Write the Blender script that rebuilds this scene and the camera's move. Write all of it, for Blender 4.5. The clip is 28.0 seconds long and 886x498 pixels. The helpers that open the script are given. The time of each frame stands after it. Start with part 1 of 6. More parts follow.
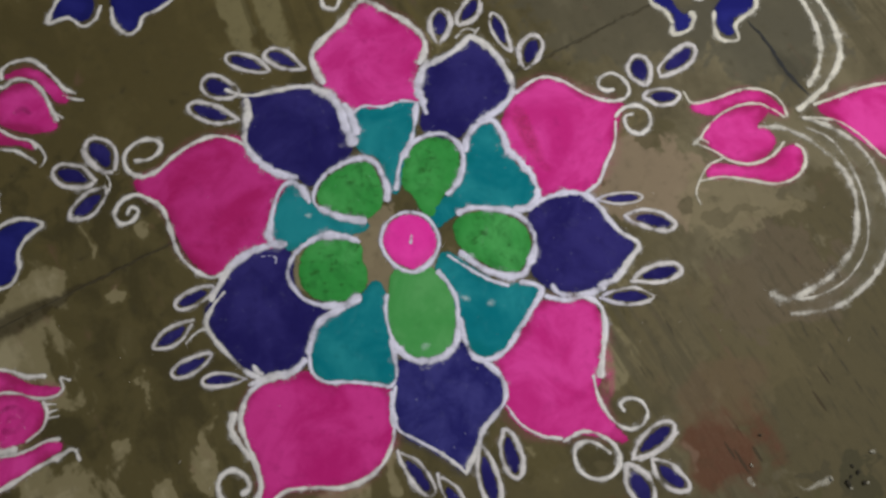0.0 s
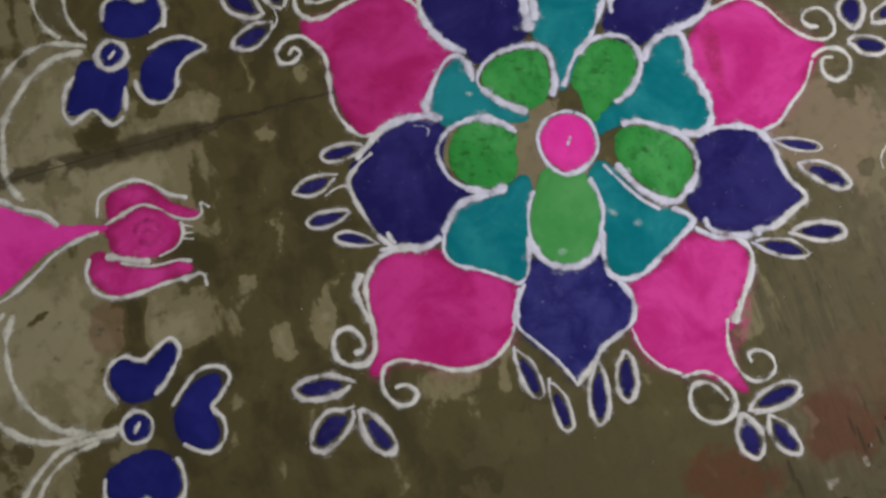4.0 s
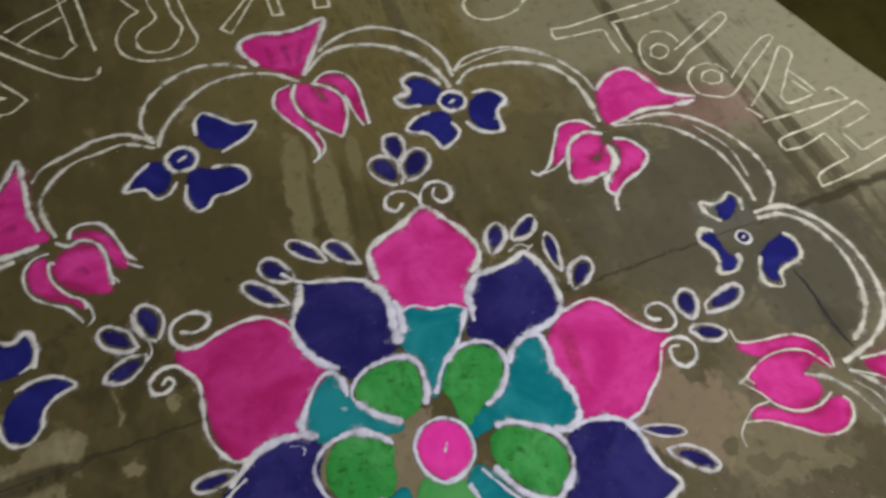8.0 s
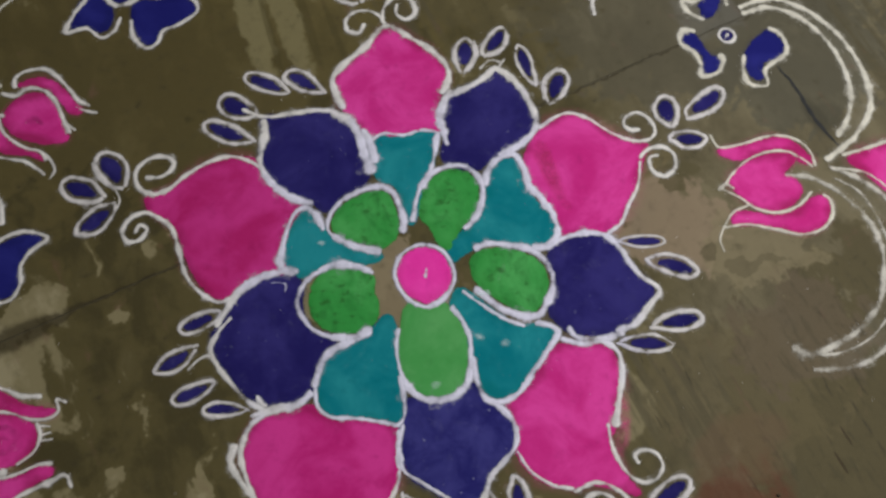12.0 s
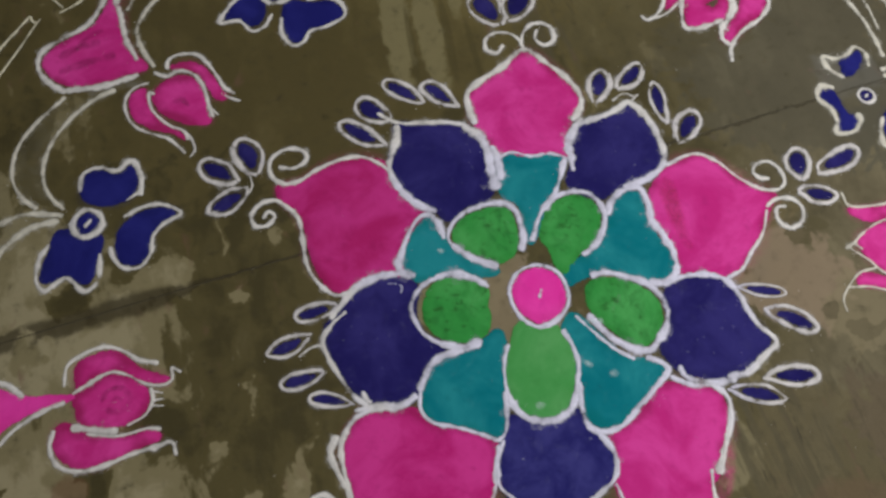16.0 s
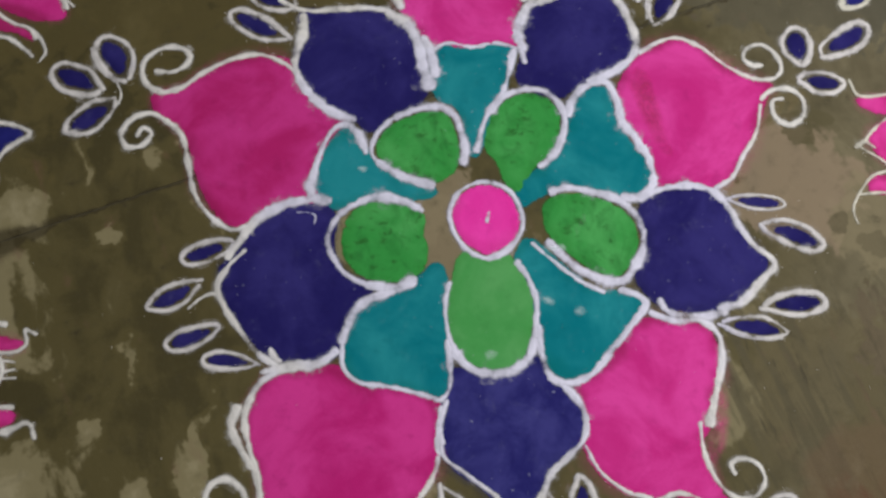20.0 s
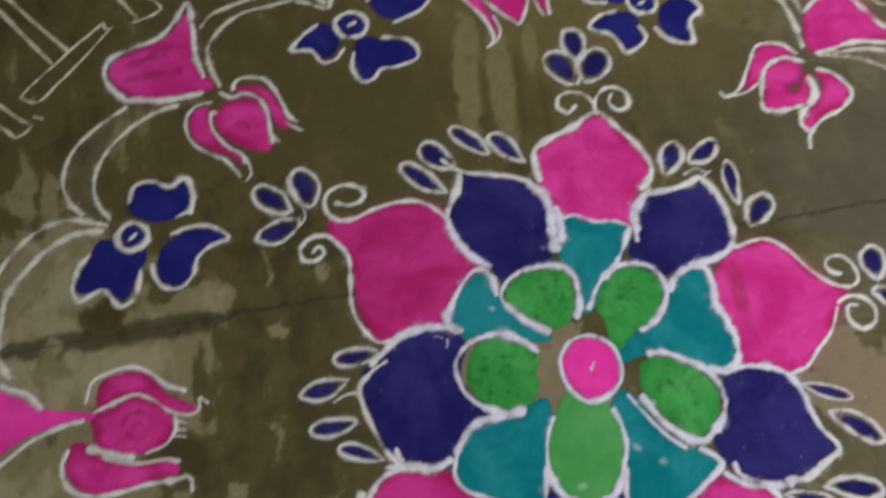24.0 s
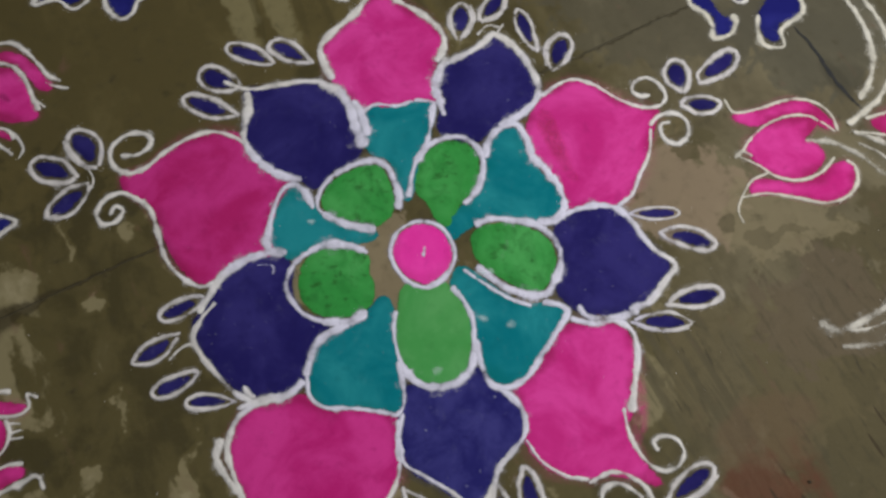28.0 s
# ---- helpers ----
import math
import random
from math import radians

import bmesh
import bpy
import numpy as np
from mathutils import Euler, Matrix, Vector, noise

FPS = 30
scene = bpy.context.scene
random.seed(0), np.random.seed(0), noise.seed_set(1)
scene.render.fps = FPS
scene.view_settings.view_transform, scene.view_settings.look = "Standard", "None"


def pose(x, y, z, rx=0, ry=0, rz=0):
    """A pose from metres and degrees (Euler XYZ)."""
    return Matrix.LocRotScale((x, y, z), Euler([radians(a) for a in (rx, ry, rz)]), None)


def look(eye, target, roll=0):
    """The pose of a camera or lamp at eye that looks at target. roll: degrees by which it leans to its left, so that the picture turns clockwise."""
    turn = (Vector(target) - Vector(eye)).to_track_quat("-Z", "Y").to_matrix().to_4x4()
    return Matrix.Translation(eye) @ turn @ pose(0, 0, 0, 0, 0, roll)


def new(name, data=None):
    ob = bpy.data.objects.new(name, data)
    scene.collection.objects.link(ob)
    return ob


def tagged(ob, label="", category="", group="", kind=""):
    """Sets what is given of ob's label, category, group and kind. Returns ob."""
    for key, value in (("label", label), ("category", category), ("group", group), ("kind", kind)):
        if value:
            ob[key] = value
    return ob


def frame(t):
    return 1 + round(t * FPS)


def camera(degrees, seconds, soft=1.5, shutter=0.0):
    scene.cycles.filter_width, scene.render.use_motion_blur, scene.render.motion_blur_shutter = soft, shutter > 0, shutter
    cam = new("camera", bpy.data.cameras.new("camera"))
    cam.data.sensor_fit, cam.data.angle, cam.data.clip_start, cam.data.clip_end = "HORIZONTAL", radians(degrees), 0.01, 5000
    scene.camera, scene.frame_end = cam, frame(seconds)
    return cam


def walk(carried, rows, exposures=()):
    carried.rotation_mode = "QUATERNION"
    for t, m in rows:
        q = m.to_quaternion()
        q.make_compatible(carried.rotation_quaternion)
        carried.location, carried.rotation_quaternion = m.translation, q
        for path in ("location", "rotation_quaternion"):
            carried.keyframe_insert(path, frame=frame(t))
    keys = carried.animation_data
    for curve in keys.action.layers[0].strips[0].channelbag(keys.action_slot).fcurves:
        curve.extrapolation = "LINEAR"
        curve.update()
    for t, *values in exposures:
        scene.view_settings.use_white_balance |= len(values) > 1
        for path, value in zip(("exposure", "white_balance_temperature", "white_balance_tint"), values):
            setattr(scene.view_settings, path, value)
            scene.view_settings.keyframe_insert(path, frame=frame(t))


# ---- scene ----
# ---- camera: a phone held over the drawing at about 1.3 m ----
cam = camera(60.22, 28.0, soft=2.9, shutter=0.6)
# seconds, x, y, z, turn about x, y and z
ROWS = [
    (0.0, -0.0385, -0.4427, 1.3500, 17.430, -0.412, -11.863),
    (0.5, -0.0476, -0.4385, 1.3457, 16.070, -0.805, -11.470),
    (1.0, -0.0601, -0.4381, 1.3410, 15.279, -0.586, -11.301),
    (1.5, -0.0804, -0.4300, 1.3387, 14.735, -0.773, -9.906),
    (2.0, -0.1172, -0.4306, 1.3333, 14.149, -0.110, -6.149),
    (2.5, -0.1484, -0.4371, 1.3173, 12.636, -0.200, -4.014),
    (4.5, -0.1918, -0.4506, 1.3041, 10.820, 1.127, 1.884),
    (5.0, -0.1830, -0.4350, 1.3182, 15.958, 0.872, 1.674),
    (5.5, -0.1839, -0.4194, 1.3288, 19.027, 0.648, 1.668),
    (6.0, -0.1789, -0.4242, 1.3375, 22.669, -0.450, 1.054),
    (6.5, -0.1651, -0.4240, 1.3508, 25.817, -0.906, 0.173),
    (7.0, -0.1363, -0.4259, 1.3515, 27.835, -1.914, -1.859),
    (7.5, -0.1189, -0.4236, 1.3566, 30.372, -2.149, -3.878),
    (8.0, -0.1061, -0.4184, 1.3506, 32.071, -2.758, -5.358),
    (8.5, -0.0789, -0.4256, 1.3495, 33.167, -3.594, -8.160),
    (9.0, -0.0622, -0.4375, 1.3337, 29.923, -2.958, -10.294),
    (9.5, -0.0638, -0.4404, 1.3241, 25.210, -1.514, -9.934),
    (10.0, -0.0702, -0.4043, 1.3139, 18.447, -0.865, -9.384),
    (10.5, -0.0644, -0.4029, 1.3169, 19.615, -0.872, -9.137),
    (11.0, -0.0526, -0.3964, 1.3264, 19.289, -0.984, -9.340),
    (11.5, -0.0588, -0.3980, 1.3177, 19.171, -1.454, -9.281),
    (13.5, -0.0699, -0.4048, 1.3344, 17.991, -1.142, -8.304),
    (14.0, -0.0889, -0.4017, 1.3368, 18.215, -1.077, -6.575),
    (14.5, -0.1087, -0.4100, 1.3371, 19.152, -0.678, -5.408),
    (15.0, -0.1343, -0.4056, 1.3356, 18.893, -0.715, -4.293),
    (15.5, -0.1588, -0.4177, 1.3298, 19.884, 0.045, -2.825),
    (16.0, -0.1874, -0.4289, 1.3154, 21.508, -0.321, -0.995),
    (16.5, -0.1835, -0.4353, 1.3192, 22.126, -1.077, -0.884),
    (17.0, -0.1607, -0.4115, 1.3106, 20.828, -1.661, -2.676),
    (17.5, -0.1393, -0.3819, 1.2498, 19.341, -1.474, -4.138),
    (18.0, -0.1359, -0.3508, 1.1726, 18.678, -3.575, -4.203),
    (18.5, -0.1237, -0.3359, 1.1338, 17.096, -3.435, -3.893),
    (19.0, -0.1082, -0.3390, 1.0892, 17.095, -2.091, -4.279),
    (19.5, -0.1128, -0.3363, 1.0764, 16.426, -1.703, -4.188),
    (20.0, -0.1233, -0.3485, 1.0587, 16.169, -1.990, -4.007),
    (20.5, -0.1269, -0.3377, 1.0544, 14.820, -1.375, -4.071),
    (22.5, -0.2031, -0.3883, 1.2084, 10.043, 1.320, 1.272),
    (23.0, -0.2559, -0.4061, 1.2151, 11.667, 1.493, 5.276),
    (23.5, -0.2781, -0.3999, 1.2431, 18.770, 0.433, 7.726),
    (24.0, -0.2581, -0.4015, 1.2632, 25.078, -1.996, 5.690),
    (24.5, -0.2341, -0.3921, 1.2858, 30.234, -2.986, 2.848),
    (25.0, -0.1897, -0.3961, 1.2971, 33.950, -4.904, -1.022),
    (25.5, -0.1373, -0.4108, 1.2961, 34.037, -4.483, -6.302),
    (26.0, -0.0962, -0.4257, 1.2749, 30.743, -3.085, -10.568),
    (26.5, -0.0886, -0.4390, 1.2311, 25.239, -1.550, -12.095),
    (27.0, -0.0803, -0.4275, 1.2219, 21.380, -1.145, -11.069),
    (27.5, -0.0781, -0.4183, 1.2132, 19.241, -1.496, -10.682),
    (28.0, -0.0654, -0.4082, 1.2153, 19.010, -1.274, -10.309),
]
walk(cam, [(t, pose(x, y, z, rx, ry, rz)) for t, x, y, z, rx, ry, rz in ROWS], exposures=[(0, 0.0), (17, 0.03), (19, 0.14), (20.5, 0.18), (23, 0.19), (23.7, 0.06), (28, 0.03)])

# ---- light: night air, one unseen lamp added to the east ----
world = bpy.data.worlds.new("night_sky")
scene.world = world
world.use_nodes = True
sky = world.node_tree.nodes["Background"]
sky.inputs["Color"].default_value = (0.95, 1.0, 1.02, 1)
sky.inputs["Strength"].default_value = 0.14

lamp_data = bpy.data.lights.new("unseen_lamp", "AREA")
lamp_data.shape, lamp_data.size, lamp_data.size_y = "RECTANGLE", 1.2, 0.5
lamp_data.energy, lamp_data.color = 78.0, (0.985, 1.0, 1.005)
lamp = new("unseen_lamp", lamp_data)
lamp.matrix_world = look((1.6, 0.1, 2.7), (0.1, 0.05, 0))
scene.view_settings.exposure = 0.0


# ---- materials ----
class Nodes:
    """Short names for the nodes of one material."""

    def __init__(self, name):
        self.mat = bpy.data.materials.new(name)
        self.mat.use_nodes = True
        self.tree = self.mat.node_tree
        self.bsdf = self.tree.nodes["Principled BSDF"]

    def put(self, kind, operation="", attribute_name="", blend_type=""):
        n = self.tree.nodes.new(kind)
        if operation:
            n.operation = operation
        if attribute_name:
            n.attribute_name = attribute_name
        if blend_type:
            n.data_type, n.blend_type = "RGBA", blend_type
        return n

    def link(self, a, b):
        self.tree.links.new(a, b)

    def sock(self, n, key, value):
        if isinstance(value, bpy.types.NodeSocket):
            self.link(value, n.inputs[key])
        elif value is not None:
            n.inputs[key].default_value = value

    def position(self):
        return self.put("ShaderNodeNewGeometry").outputs["Position"]

    def mapped(self, vec, scale=(1, 1, 1), turn=0.0, move=(0, 0, 0)):
        n = self.put("ShaderNodeMapping")
        self.link(vec, n.inputs["Vector"])
        n.inputs["Location"].default_value = move
        n.inputs["Rotation"].default_value = (0, 0, turn)
        n.inputs["Scale"].default_value = scale
        return n.outputs["Vector"]

    def noise(self, vec, scale, detail=4.0, rough=0.55, warp=0.0):
        n = self.put("ShaderNodeTexNoise")
        self.link(vec, n.inputs["Vector"])
        n.inputs["Scale"].default_value = scale
        n.inputs["Detail"].default_value = detail
        n.inputs["Roughness"].default_value = rough
        n.inputs["Distortion"].default_value = warp
        return n.outputs["Fac"]

    def math(self, op, a, b=None, c=None):
        n = self.put("ShaderNodeMath", operation=op)
        for i, v in enumerate((a, b, c)):
            self.sock(n, i, v)
        return n.outputs[0]

    def step(self, value, low, high):
        n = self.put("ShaderNodeMapRange")
        n.interpolation_type = "SMOOTHSTEP"
        self.sock(n, "Value", value)
        n.inputs["From Min"].default_value, n.inputs["From Max"].default_value = low, high
        return n.outputs["Result"]

    def mix(self, fac, a, b, blend="MIX"):
        n = self.put("ShaderNodeMix", blend_type=blend)
        self.sock(n, 0, fac)
        for i, v in ((6, a), (7, b)):
            self.sock(n, i, (*v, 1) if isinstance(v, tuple) else v)
        return n.outputs[2]

    def blob(self, vec, x, y, rx, ry, turn=0.0):
        """1 at a stain's middle, 0 outside its radii."""
        q = self.put("ShaderNodeMapping")
        q.vector_type = "TEXTURE"
        self.link(vec, q.inputs["Vector"])
        q.inputs["Location"].default_value, q.inputs["Rotation"].default_value, q.inputs["Scale"].default_value = (x, y, 0), (0, 0, radians(turn)), (rx, ry, 1)
        g = self.put("ShaderNodeTexGradient")
        g.gradient_type = "SPHERICAL"
        self.link(q.outputs["Vector"], g.inputs["Vector"])
        return self.step(g.outputs["Fac"], 0.0, 0.75)

    def thinning(self, grip, most=1.0):
        """Powder lies thinner towards its edges, where the slab shows between the grains. grip: how closely it lies."""
        p = self.position()
        a = self.put("ShaderNodeAttribute", attribute_name="cover").outputs["Fac"]
        f = self.math("ADD", self.math("MULTIPLY", self.math("SUBTRACT", self.noise(p, 120, 5, 0.65, 0.4), 0.5), 0.34), self.math("MULTIPLY", self.math("SUBTRACT", self.noise(p, 34, 5, 0.66), 0.5), 1.5))
        f = self.math("ADD", self.math("MULTIPLY", a, grip), f)
        self.link(self.math("MULTIPLY", self.step(f, 0.04, 0.74), most), self.bsdf.inputs["Alpha"])

    def finish(self, color, rough, height=None, strength=0.3, distance=0.002):
        self.sock(self.bsdf, "Base Color", (*color, 1) if isinstance(color, tuple) else color)
        self.sock(self.bsdf, "Roughness", rough)
        if height is not None:
            b = self.put("ShaderNodeBump")
            b.inputs["Strength"].default_value, b.inputs["Distance"].default_value = strength, distance
            self.link(height, b.inputs["Height"])
            self.link(b.outputs["Normal"], self.bsdf.inputs["Normal"])
        return self.mat


JOINT = radians(17.3)  # the slabs' joint against the x axis


def powder(name, color, pale, bare=0.0, patch=9.0, sheen=0.03, scrub=0.0, thin=0.35, dusted=0.0):
    """Loose coloured powder: blotches, grains, finger marks, and places so thin that the concrete shows."""
    n = Nodes(name)
    p = n.position()
    blotch = n.noise(p, patch, 5, 0.6, 0.6)
    patchy = n.noise(p, patch * 4, 5, 0.65, 0.3)
    grain = n.noise(p, 900, 2, 0.6)
    fine = n.noise(p, 170, 4, 0.7)
    dark = tuple(c * 0.70 for c in color)
    col = n.mix(n.step(blotch, 0.36, 0.66), color, pale)
    col = n.mix(n.math("MULTIPLY", n.step(patchy, 0.52, 0.74), 0.35), col, dark)
    col = n.mix(n.math("MULTIPLY", n.step(grain, 0.58, 0.8), 0.4), col, tuple(min(1, c * 1.3 + 0.02) for c in pale))
    col = n.mix(n.math("MULTIPLY", n.step(fine, 0.6, 0.78), 0.30), col, dark)
    h = n.math("ADD", n.math("MULTIPLY", fine, 0.8), n.math("MULTIPLY", grain, 0.5))
    rim = n.put("ShaderNodeAttribute", attribute_name="rim").outputs["Fac"]
    worn = n.math("SUBTRACT", n.math("ADD", 0.68, n.math("MULTIPLY", n.math("SUBTRACT", n.noise(p, 12, 3, 0.55), 0.5), 2.6)), rim)
    col = n.mix(n.math("MULTIPLY", n.step(worn, 0.0, 0.8), thin), col, tuple(c * k for c, k in zip(color, (0.62, 0.75, 0.50))))
    if scrub:
        rub = n.noise(n.mapped(p, (34, 22, 1), radians(-20)), 1.0, 5, 0.62, 0.9)
        col = n.mix(n.math("MULTIPLY", n.step(rub, 0.46, 0.70), scrub), col, tuple(c * 0.45 for c in color))
        h = n.math("ADD", h, n.math("MULTIPLY", rub, 1.2))
    if dusted:
        film = n.math("MULTIPLY", n.step(n.noise(p, 21, 5, 0.7, 0.8), 0.54, 0.78), n.step(n.noise(n.mapped(p, (1, 1, 1), move=(4, 9, 0)), 230, 3, 0.7), 0.35, 0.7))
        col = n.mix(n.math("MULTIPLY", film, 0.16 * dusted), col, (0.55, 0.54, 0.60))
        chip = n.step(n.noise(n.mapped(p, (1, 1, 1), move=(2, 5, 0)), 130, 2, 0.5), 0.735, 0.77)
        col = n.mix(n.math("MULTIPLY", chip, 0.7 * dusted), col, (0.45, 0.45, 0.55))
    if bare:
        gap = n.math("ADD", n.noise(n.mapped(p, (0.8, 1.2, 1)), 80, 6, 0.75, 0.4), n.math("MULTIPLY", n.noise(p, 24, 3, 0.5), 0.4))
        col = n.mix(n.math("MULTIPLY", n.step(gap, 0.94 - bare, 1.04 - bare), 0.7), col, (0.022, 0.10, 0.020))
    n.thinning(1.6)
    n.bsdf.inputs["Specular IOR Level"].default_value = sheen
    return n.finish(col, 0.92, h, 0.4, 0.0015)


PINK = powder("pink_powder", (0.535, 0.022, 0.195), (0.680, 0.054, 0.305), thin=0.85)
CRIMSON = powder("crimson_pink_powder", (0.415, 0.0155, 0.128), (0.53, 0.034, 0.215), thin=0.5)
ROSE = powder("rose_powder", (0.470, 0.0155, 0.158), (0.600, 0.040, 0.250), thin=0.7)
HOT_PINK = powder("bright_pink_powder", (0.76, 0.036, 0.33), (0.84, 0.06, 0.40))
INDIGO = powder("indigo_powder", (0.0155, 0.0122, 0.096), (0.032, 0.0262, 0.145), patch=8.0, dusted=0.4)
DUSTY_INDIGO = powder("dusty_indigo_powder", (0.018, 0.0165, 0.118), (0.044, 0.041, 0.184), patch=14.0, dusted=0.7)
BLUE = powder("deep_blue_powder", (0.0135, 0.0140, 0.130), (0.022, 0.023, 0.175))
TEAL = powder("teal_powder", (0.003, 0.158, 0.192), (0.018, 0.232, 0.258), dusted=0.3)
GREEN = powder("green_powder", (0.036, 0.262, 0.052), (0.070, 0.335, 0.085), bare=0.19, scrub=0.5)
PALE_GREEN = powder("pale_green_powder", (0.062, 0.29, 0.072), (0.095, 0.33, 0.10), bare=0.035)


def dust(name, color, most):
    """A thin smear of powder rubbed over the slab, patchy and half see-through."""
    n = Nodes(name)
    p = n.position()
    f = n.math("ADD", n.noise(n.mapped(p, (1, 1, 1), 0.6), 26, 6, 0.7, 1.0), n.math("MULTIPLY", n.noise(p, 240, 4, 0.7), 0.16))
    a = n.put("ShaderNodeAttribute", attribute_name="cover").outputs["Fac"]
    n.link(n.math("MULTIPLY", n.math("MULTIPLY", n.step(f, 0.30, 0.86), n.step(a, 0.0, 1.0)), most), n.bsdf.inputs["Alpha"])
    return n.finish(color, 0.95)


WHITE_DUST = dust("white_dust", (0.50, 0.49, 0.48), 0.34)
HAZE = dust("white_haze", (0.48, 0.46, 0.38), 0.12)
FLAKE = dust("trodden_powder", (0.46, 0.43, 0.36), 0.75)
DAB = dust("pale_dab", (0.58, 0.66, 0.66), 0.66)
PINK_FRINGE = dust("pink_fringe_dust", (0.50, 0.03, 0.18), 0.26)
BLUE_FRINGE = dust("blue_fringe_dust", (0.030, 0.030, 0.065), 0.55)
RUBBED = dust("rubbed_pink", (0.27, 0.008, 0.095), 0.45)
CRIMSON_DUST = dust("crimson_dust", (0.34, 0.012, 0.090), 0.9)
PINK_DUST = dust("pink_dust", (0.55, 0.03, 0.19), 0.75)


def white_powder(name, grip, most=1.0, tint=(1.0, 1.0, 1.0)):
    n = Nodes(name)
    p = n.position()
    fine = n.noise(p, 260, 4, 0.7)
    grain = n.noise(p, 1000, 2, 0.6)
    col = n.mix(n.step(n.noise(p, 30, 4, 0.6), 0.35, 0.7), tuple(a * b for a, b in zip(tint, (0.74, 0.72, 0.74))), tuple(a * b for a, b in zip(tint, (0.55, 0.535, 0.55))))
    stained = n.step(n.math("ADD", n.blob(p, 0.02, 0.0, 0.50, 0.50), n.math("MULTIPLY", n.math("SUBTRACT", n.noise(p, 16, 3, 0.5), 0.5), 0.8)), 0.05, 0.55)
    col = n.mix(1.0, col, n.mix(stained, (1.02, 0.985, 0.90), (0.98, 0.965, 1.10)), "MULTIPLY")
    col = n.mix(n.math("MULTIPLY", n.step(fine, 0.52, 0.75), 0.30), col, (0.46, 0.44, 0.43))
    n.thinning(grip, most)
    n.bsdf.inputs["Specular IOR Level"].default_value = 0.04
    return n.finish(col, 0.95, n.math("ADD", fine, n.math("MULTIPLY", grain, 0.6)), 0.5, 0.002)


WHITE = white_powder("white_powder", 0.84)
LEAF_WHITE = white_powder("dusty_white_powder", 0.74, 0.94, (0.96, 0.95, 0.98))
FAINT = white_powder("rubbed_white_powder", 0.58, 0.80, (0.98, 0.97, 0.90))
VINE = white_powder("worn_white_powder", 0.74, 0.96, (0.98, 0.97, 0.87))
THIN = white_powder("thin_white_powder", 0.78, 1.0, (1.08, 1.05, 0.82))


def concrete():
    n = Nodes("worn_concrete")
    p = n.position()
    q = n.mapped(p, (1, 1, 1), -JOINT)
    big = n.noise(q, 1.9, 3, 0.5, 0.5)
    mid = n.noise(n.mapped(q, (1.35, 0.8, 1)), 8.5, 8, 0.60, 0.35)
    other = n.noise(n.mapped(q, (1, 1, 1), move=(7, 3, 0)), 14, 6, 0.62, 0.6)
    small = n.noise(q, 36, 5, 0.65)
    grain = n.noise(q, 420, 3, 0.7)
    wipe = n.noise(n.mapped(q, (13, 1.5, 1)), 1.0, 4, 0.55, 0.3)
    broom = n.noise(n.mapped(q, (78, 15, 1), move=(3, 1, 0)), 1.0, 4, 0.6)
    dampest, damp, dry, pale = (0.057, 0.045, 0.016), (0.088, 0.069, 0.025), (0.212, 0.175, 0.090), (0.300, 0.252, 0.146)
    # how dry each stretch of the slab is
    drift = n.put("ShaderNodeTexNoise")
    n.link(p, drift.inputs["Vector"])
    drift.inputs["Scale"].default_value, drift.inputs["Detail"].default_value = 15.0, 4.0
    shift = n.put("ShaderNodeVectorMath", operation="MULTIPLY_ADD")
    n.link(drift.outputs["Color"], shift.inputs[0])
    shift.inputs[1].default_value, shift.inputs[2].default_value = (0.13, 0.13, 0), (-0.065, -0.065, 0)
    moved = n.put("ShaderNodeVectorMath", operation="ADD")
    n.link(p, moved.inputs[0])
    n.link(shift.outputs[0], moved.inputs[1])
    w = moved.outputs[0]  # ragged places, so that no stain is round
    lift = 0.0
    for x, y, rx, ry, turn, amount in DRY:
        lift = n.math("ADD", n.math("MULTIPLY", n.blob(w, x, y, rx, ry, turn), amount), lift)
    wet = n.math("ADD", n.math("ADD", n.math("MULTIPLY", big, 0.25), n.math("MULTIPLY", mid, 0.75)), n.math("MULTIPLY", n.math("SUBTRACT", other, 0.5), 0.28))
    wet = n.math("ADD", n.math("ADD", wet, n.math("MULTIPLY", n.math("SUBTRACT", wipe, 0.5), 0.25)), lift)
    col = n.mix(n.step(wet, 0.36, 0.52), dampest, damp)
    col = n.mix(n.step(wet, 0.55, 0.61), col, dry)
    col = n.mix(n.step(wet, 0.66, 0.78), col, pale)
    # an even olive skin to the north, its colour raised where lamp light weakens
    north = n.math("ADD", n.blob(p, 0.15, 1.35, 1.25, 1.05), n.math("MULTIPLY", n.math("SUBTRACT", mid, 0.5), 0.5))
    skin = n.mix(n.step(big, 0.35, 0.65), (0.166, 0.128, 0.043), (0.212, 0.168, 0.066))
    col = n.mix(n.math("MULTIPLY", n.step(north, 0.05, 0.6), 0.72), col, skin)
    # greyer cement to the east, a dusty rim coloured brighter against the lamp's falloff
    east = n.math("ADD", n.math("ADD", n.blob(p, 1.18, 0.56, 1.12, 1.75, 15.6), n.math("MULTIPLY", n.blob(p, 0.68, -0.42, 0.50, 0.55), 0.7)), n.math("MULTIPLY", n.math("SUBTRACT", mid, 0.5), 0.6))
    cement = n.mix(n.step(mid, 0.38, 0.62), (0.099, 0.080, 0.044), (0.141, 0.116, 0.067))
    col = n.mix(n.math("MULTIPLY", n.step(east, 0.0, 0.62), 0.88), col, cement)
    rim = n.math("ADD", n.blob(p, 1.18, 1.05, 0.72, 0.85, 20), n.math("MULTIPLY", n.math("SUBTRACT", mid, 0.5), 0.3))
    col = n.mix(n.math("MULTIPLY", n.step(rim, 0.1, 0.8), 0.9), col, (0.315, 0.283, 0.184))
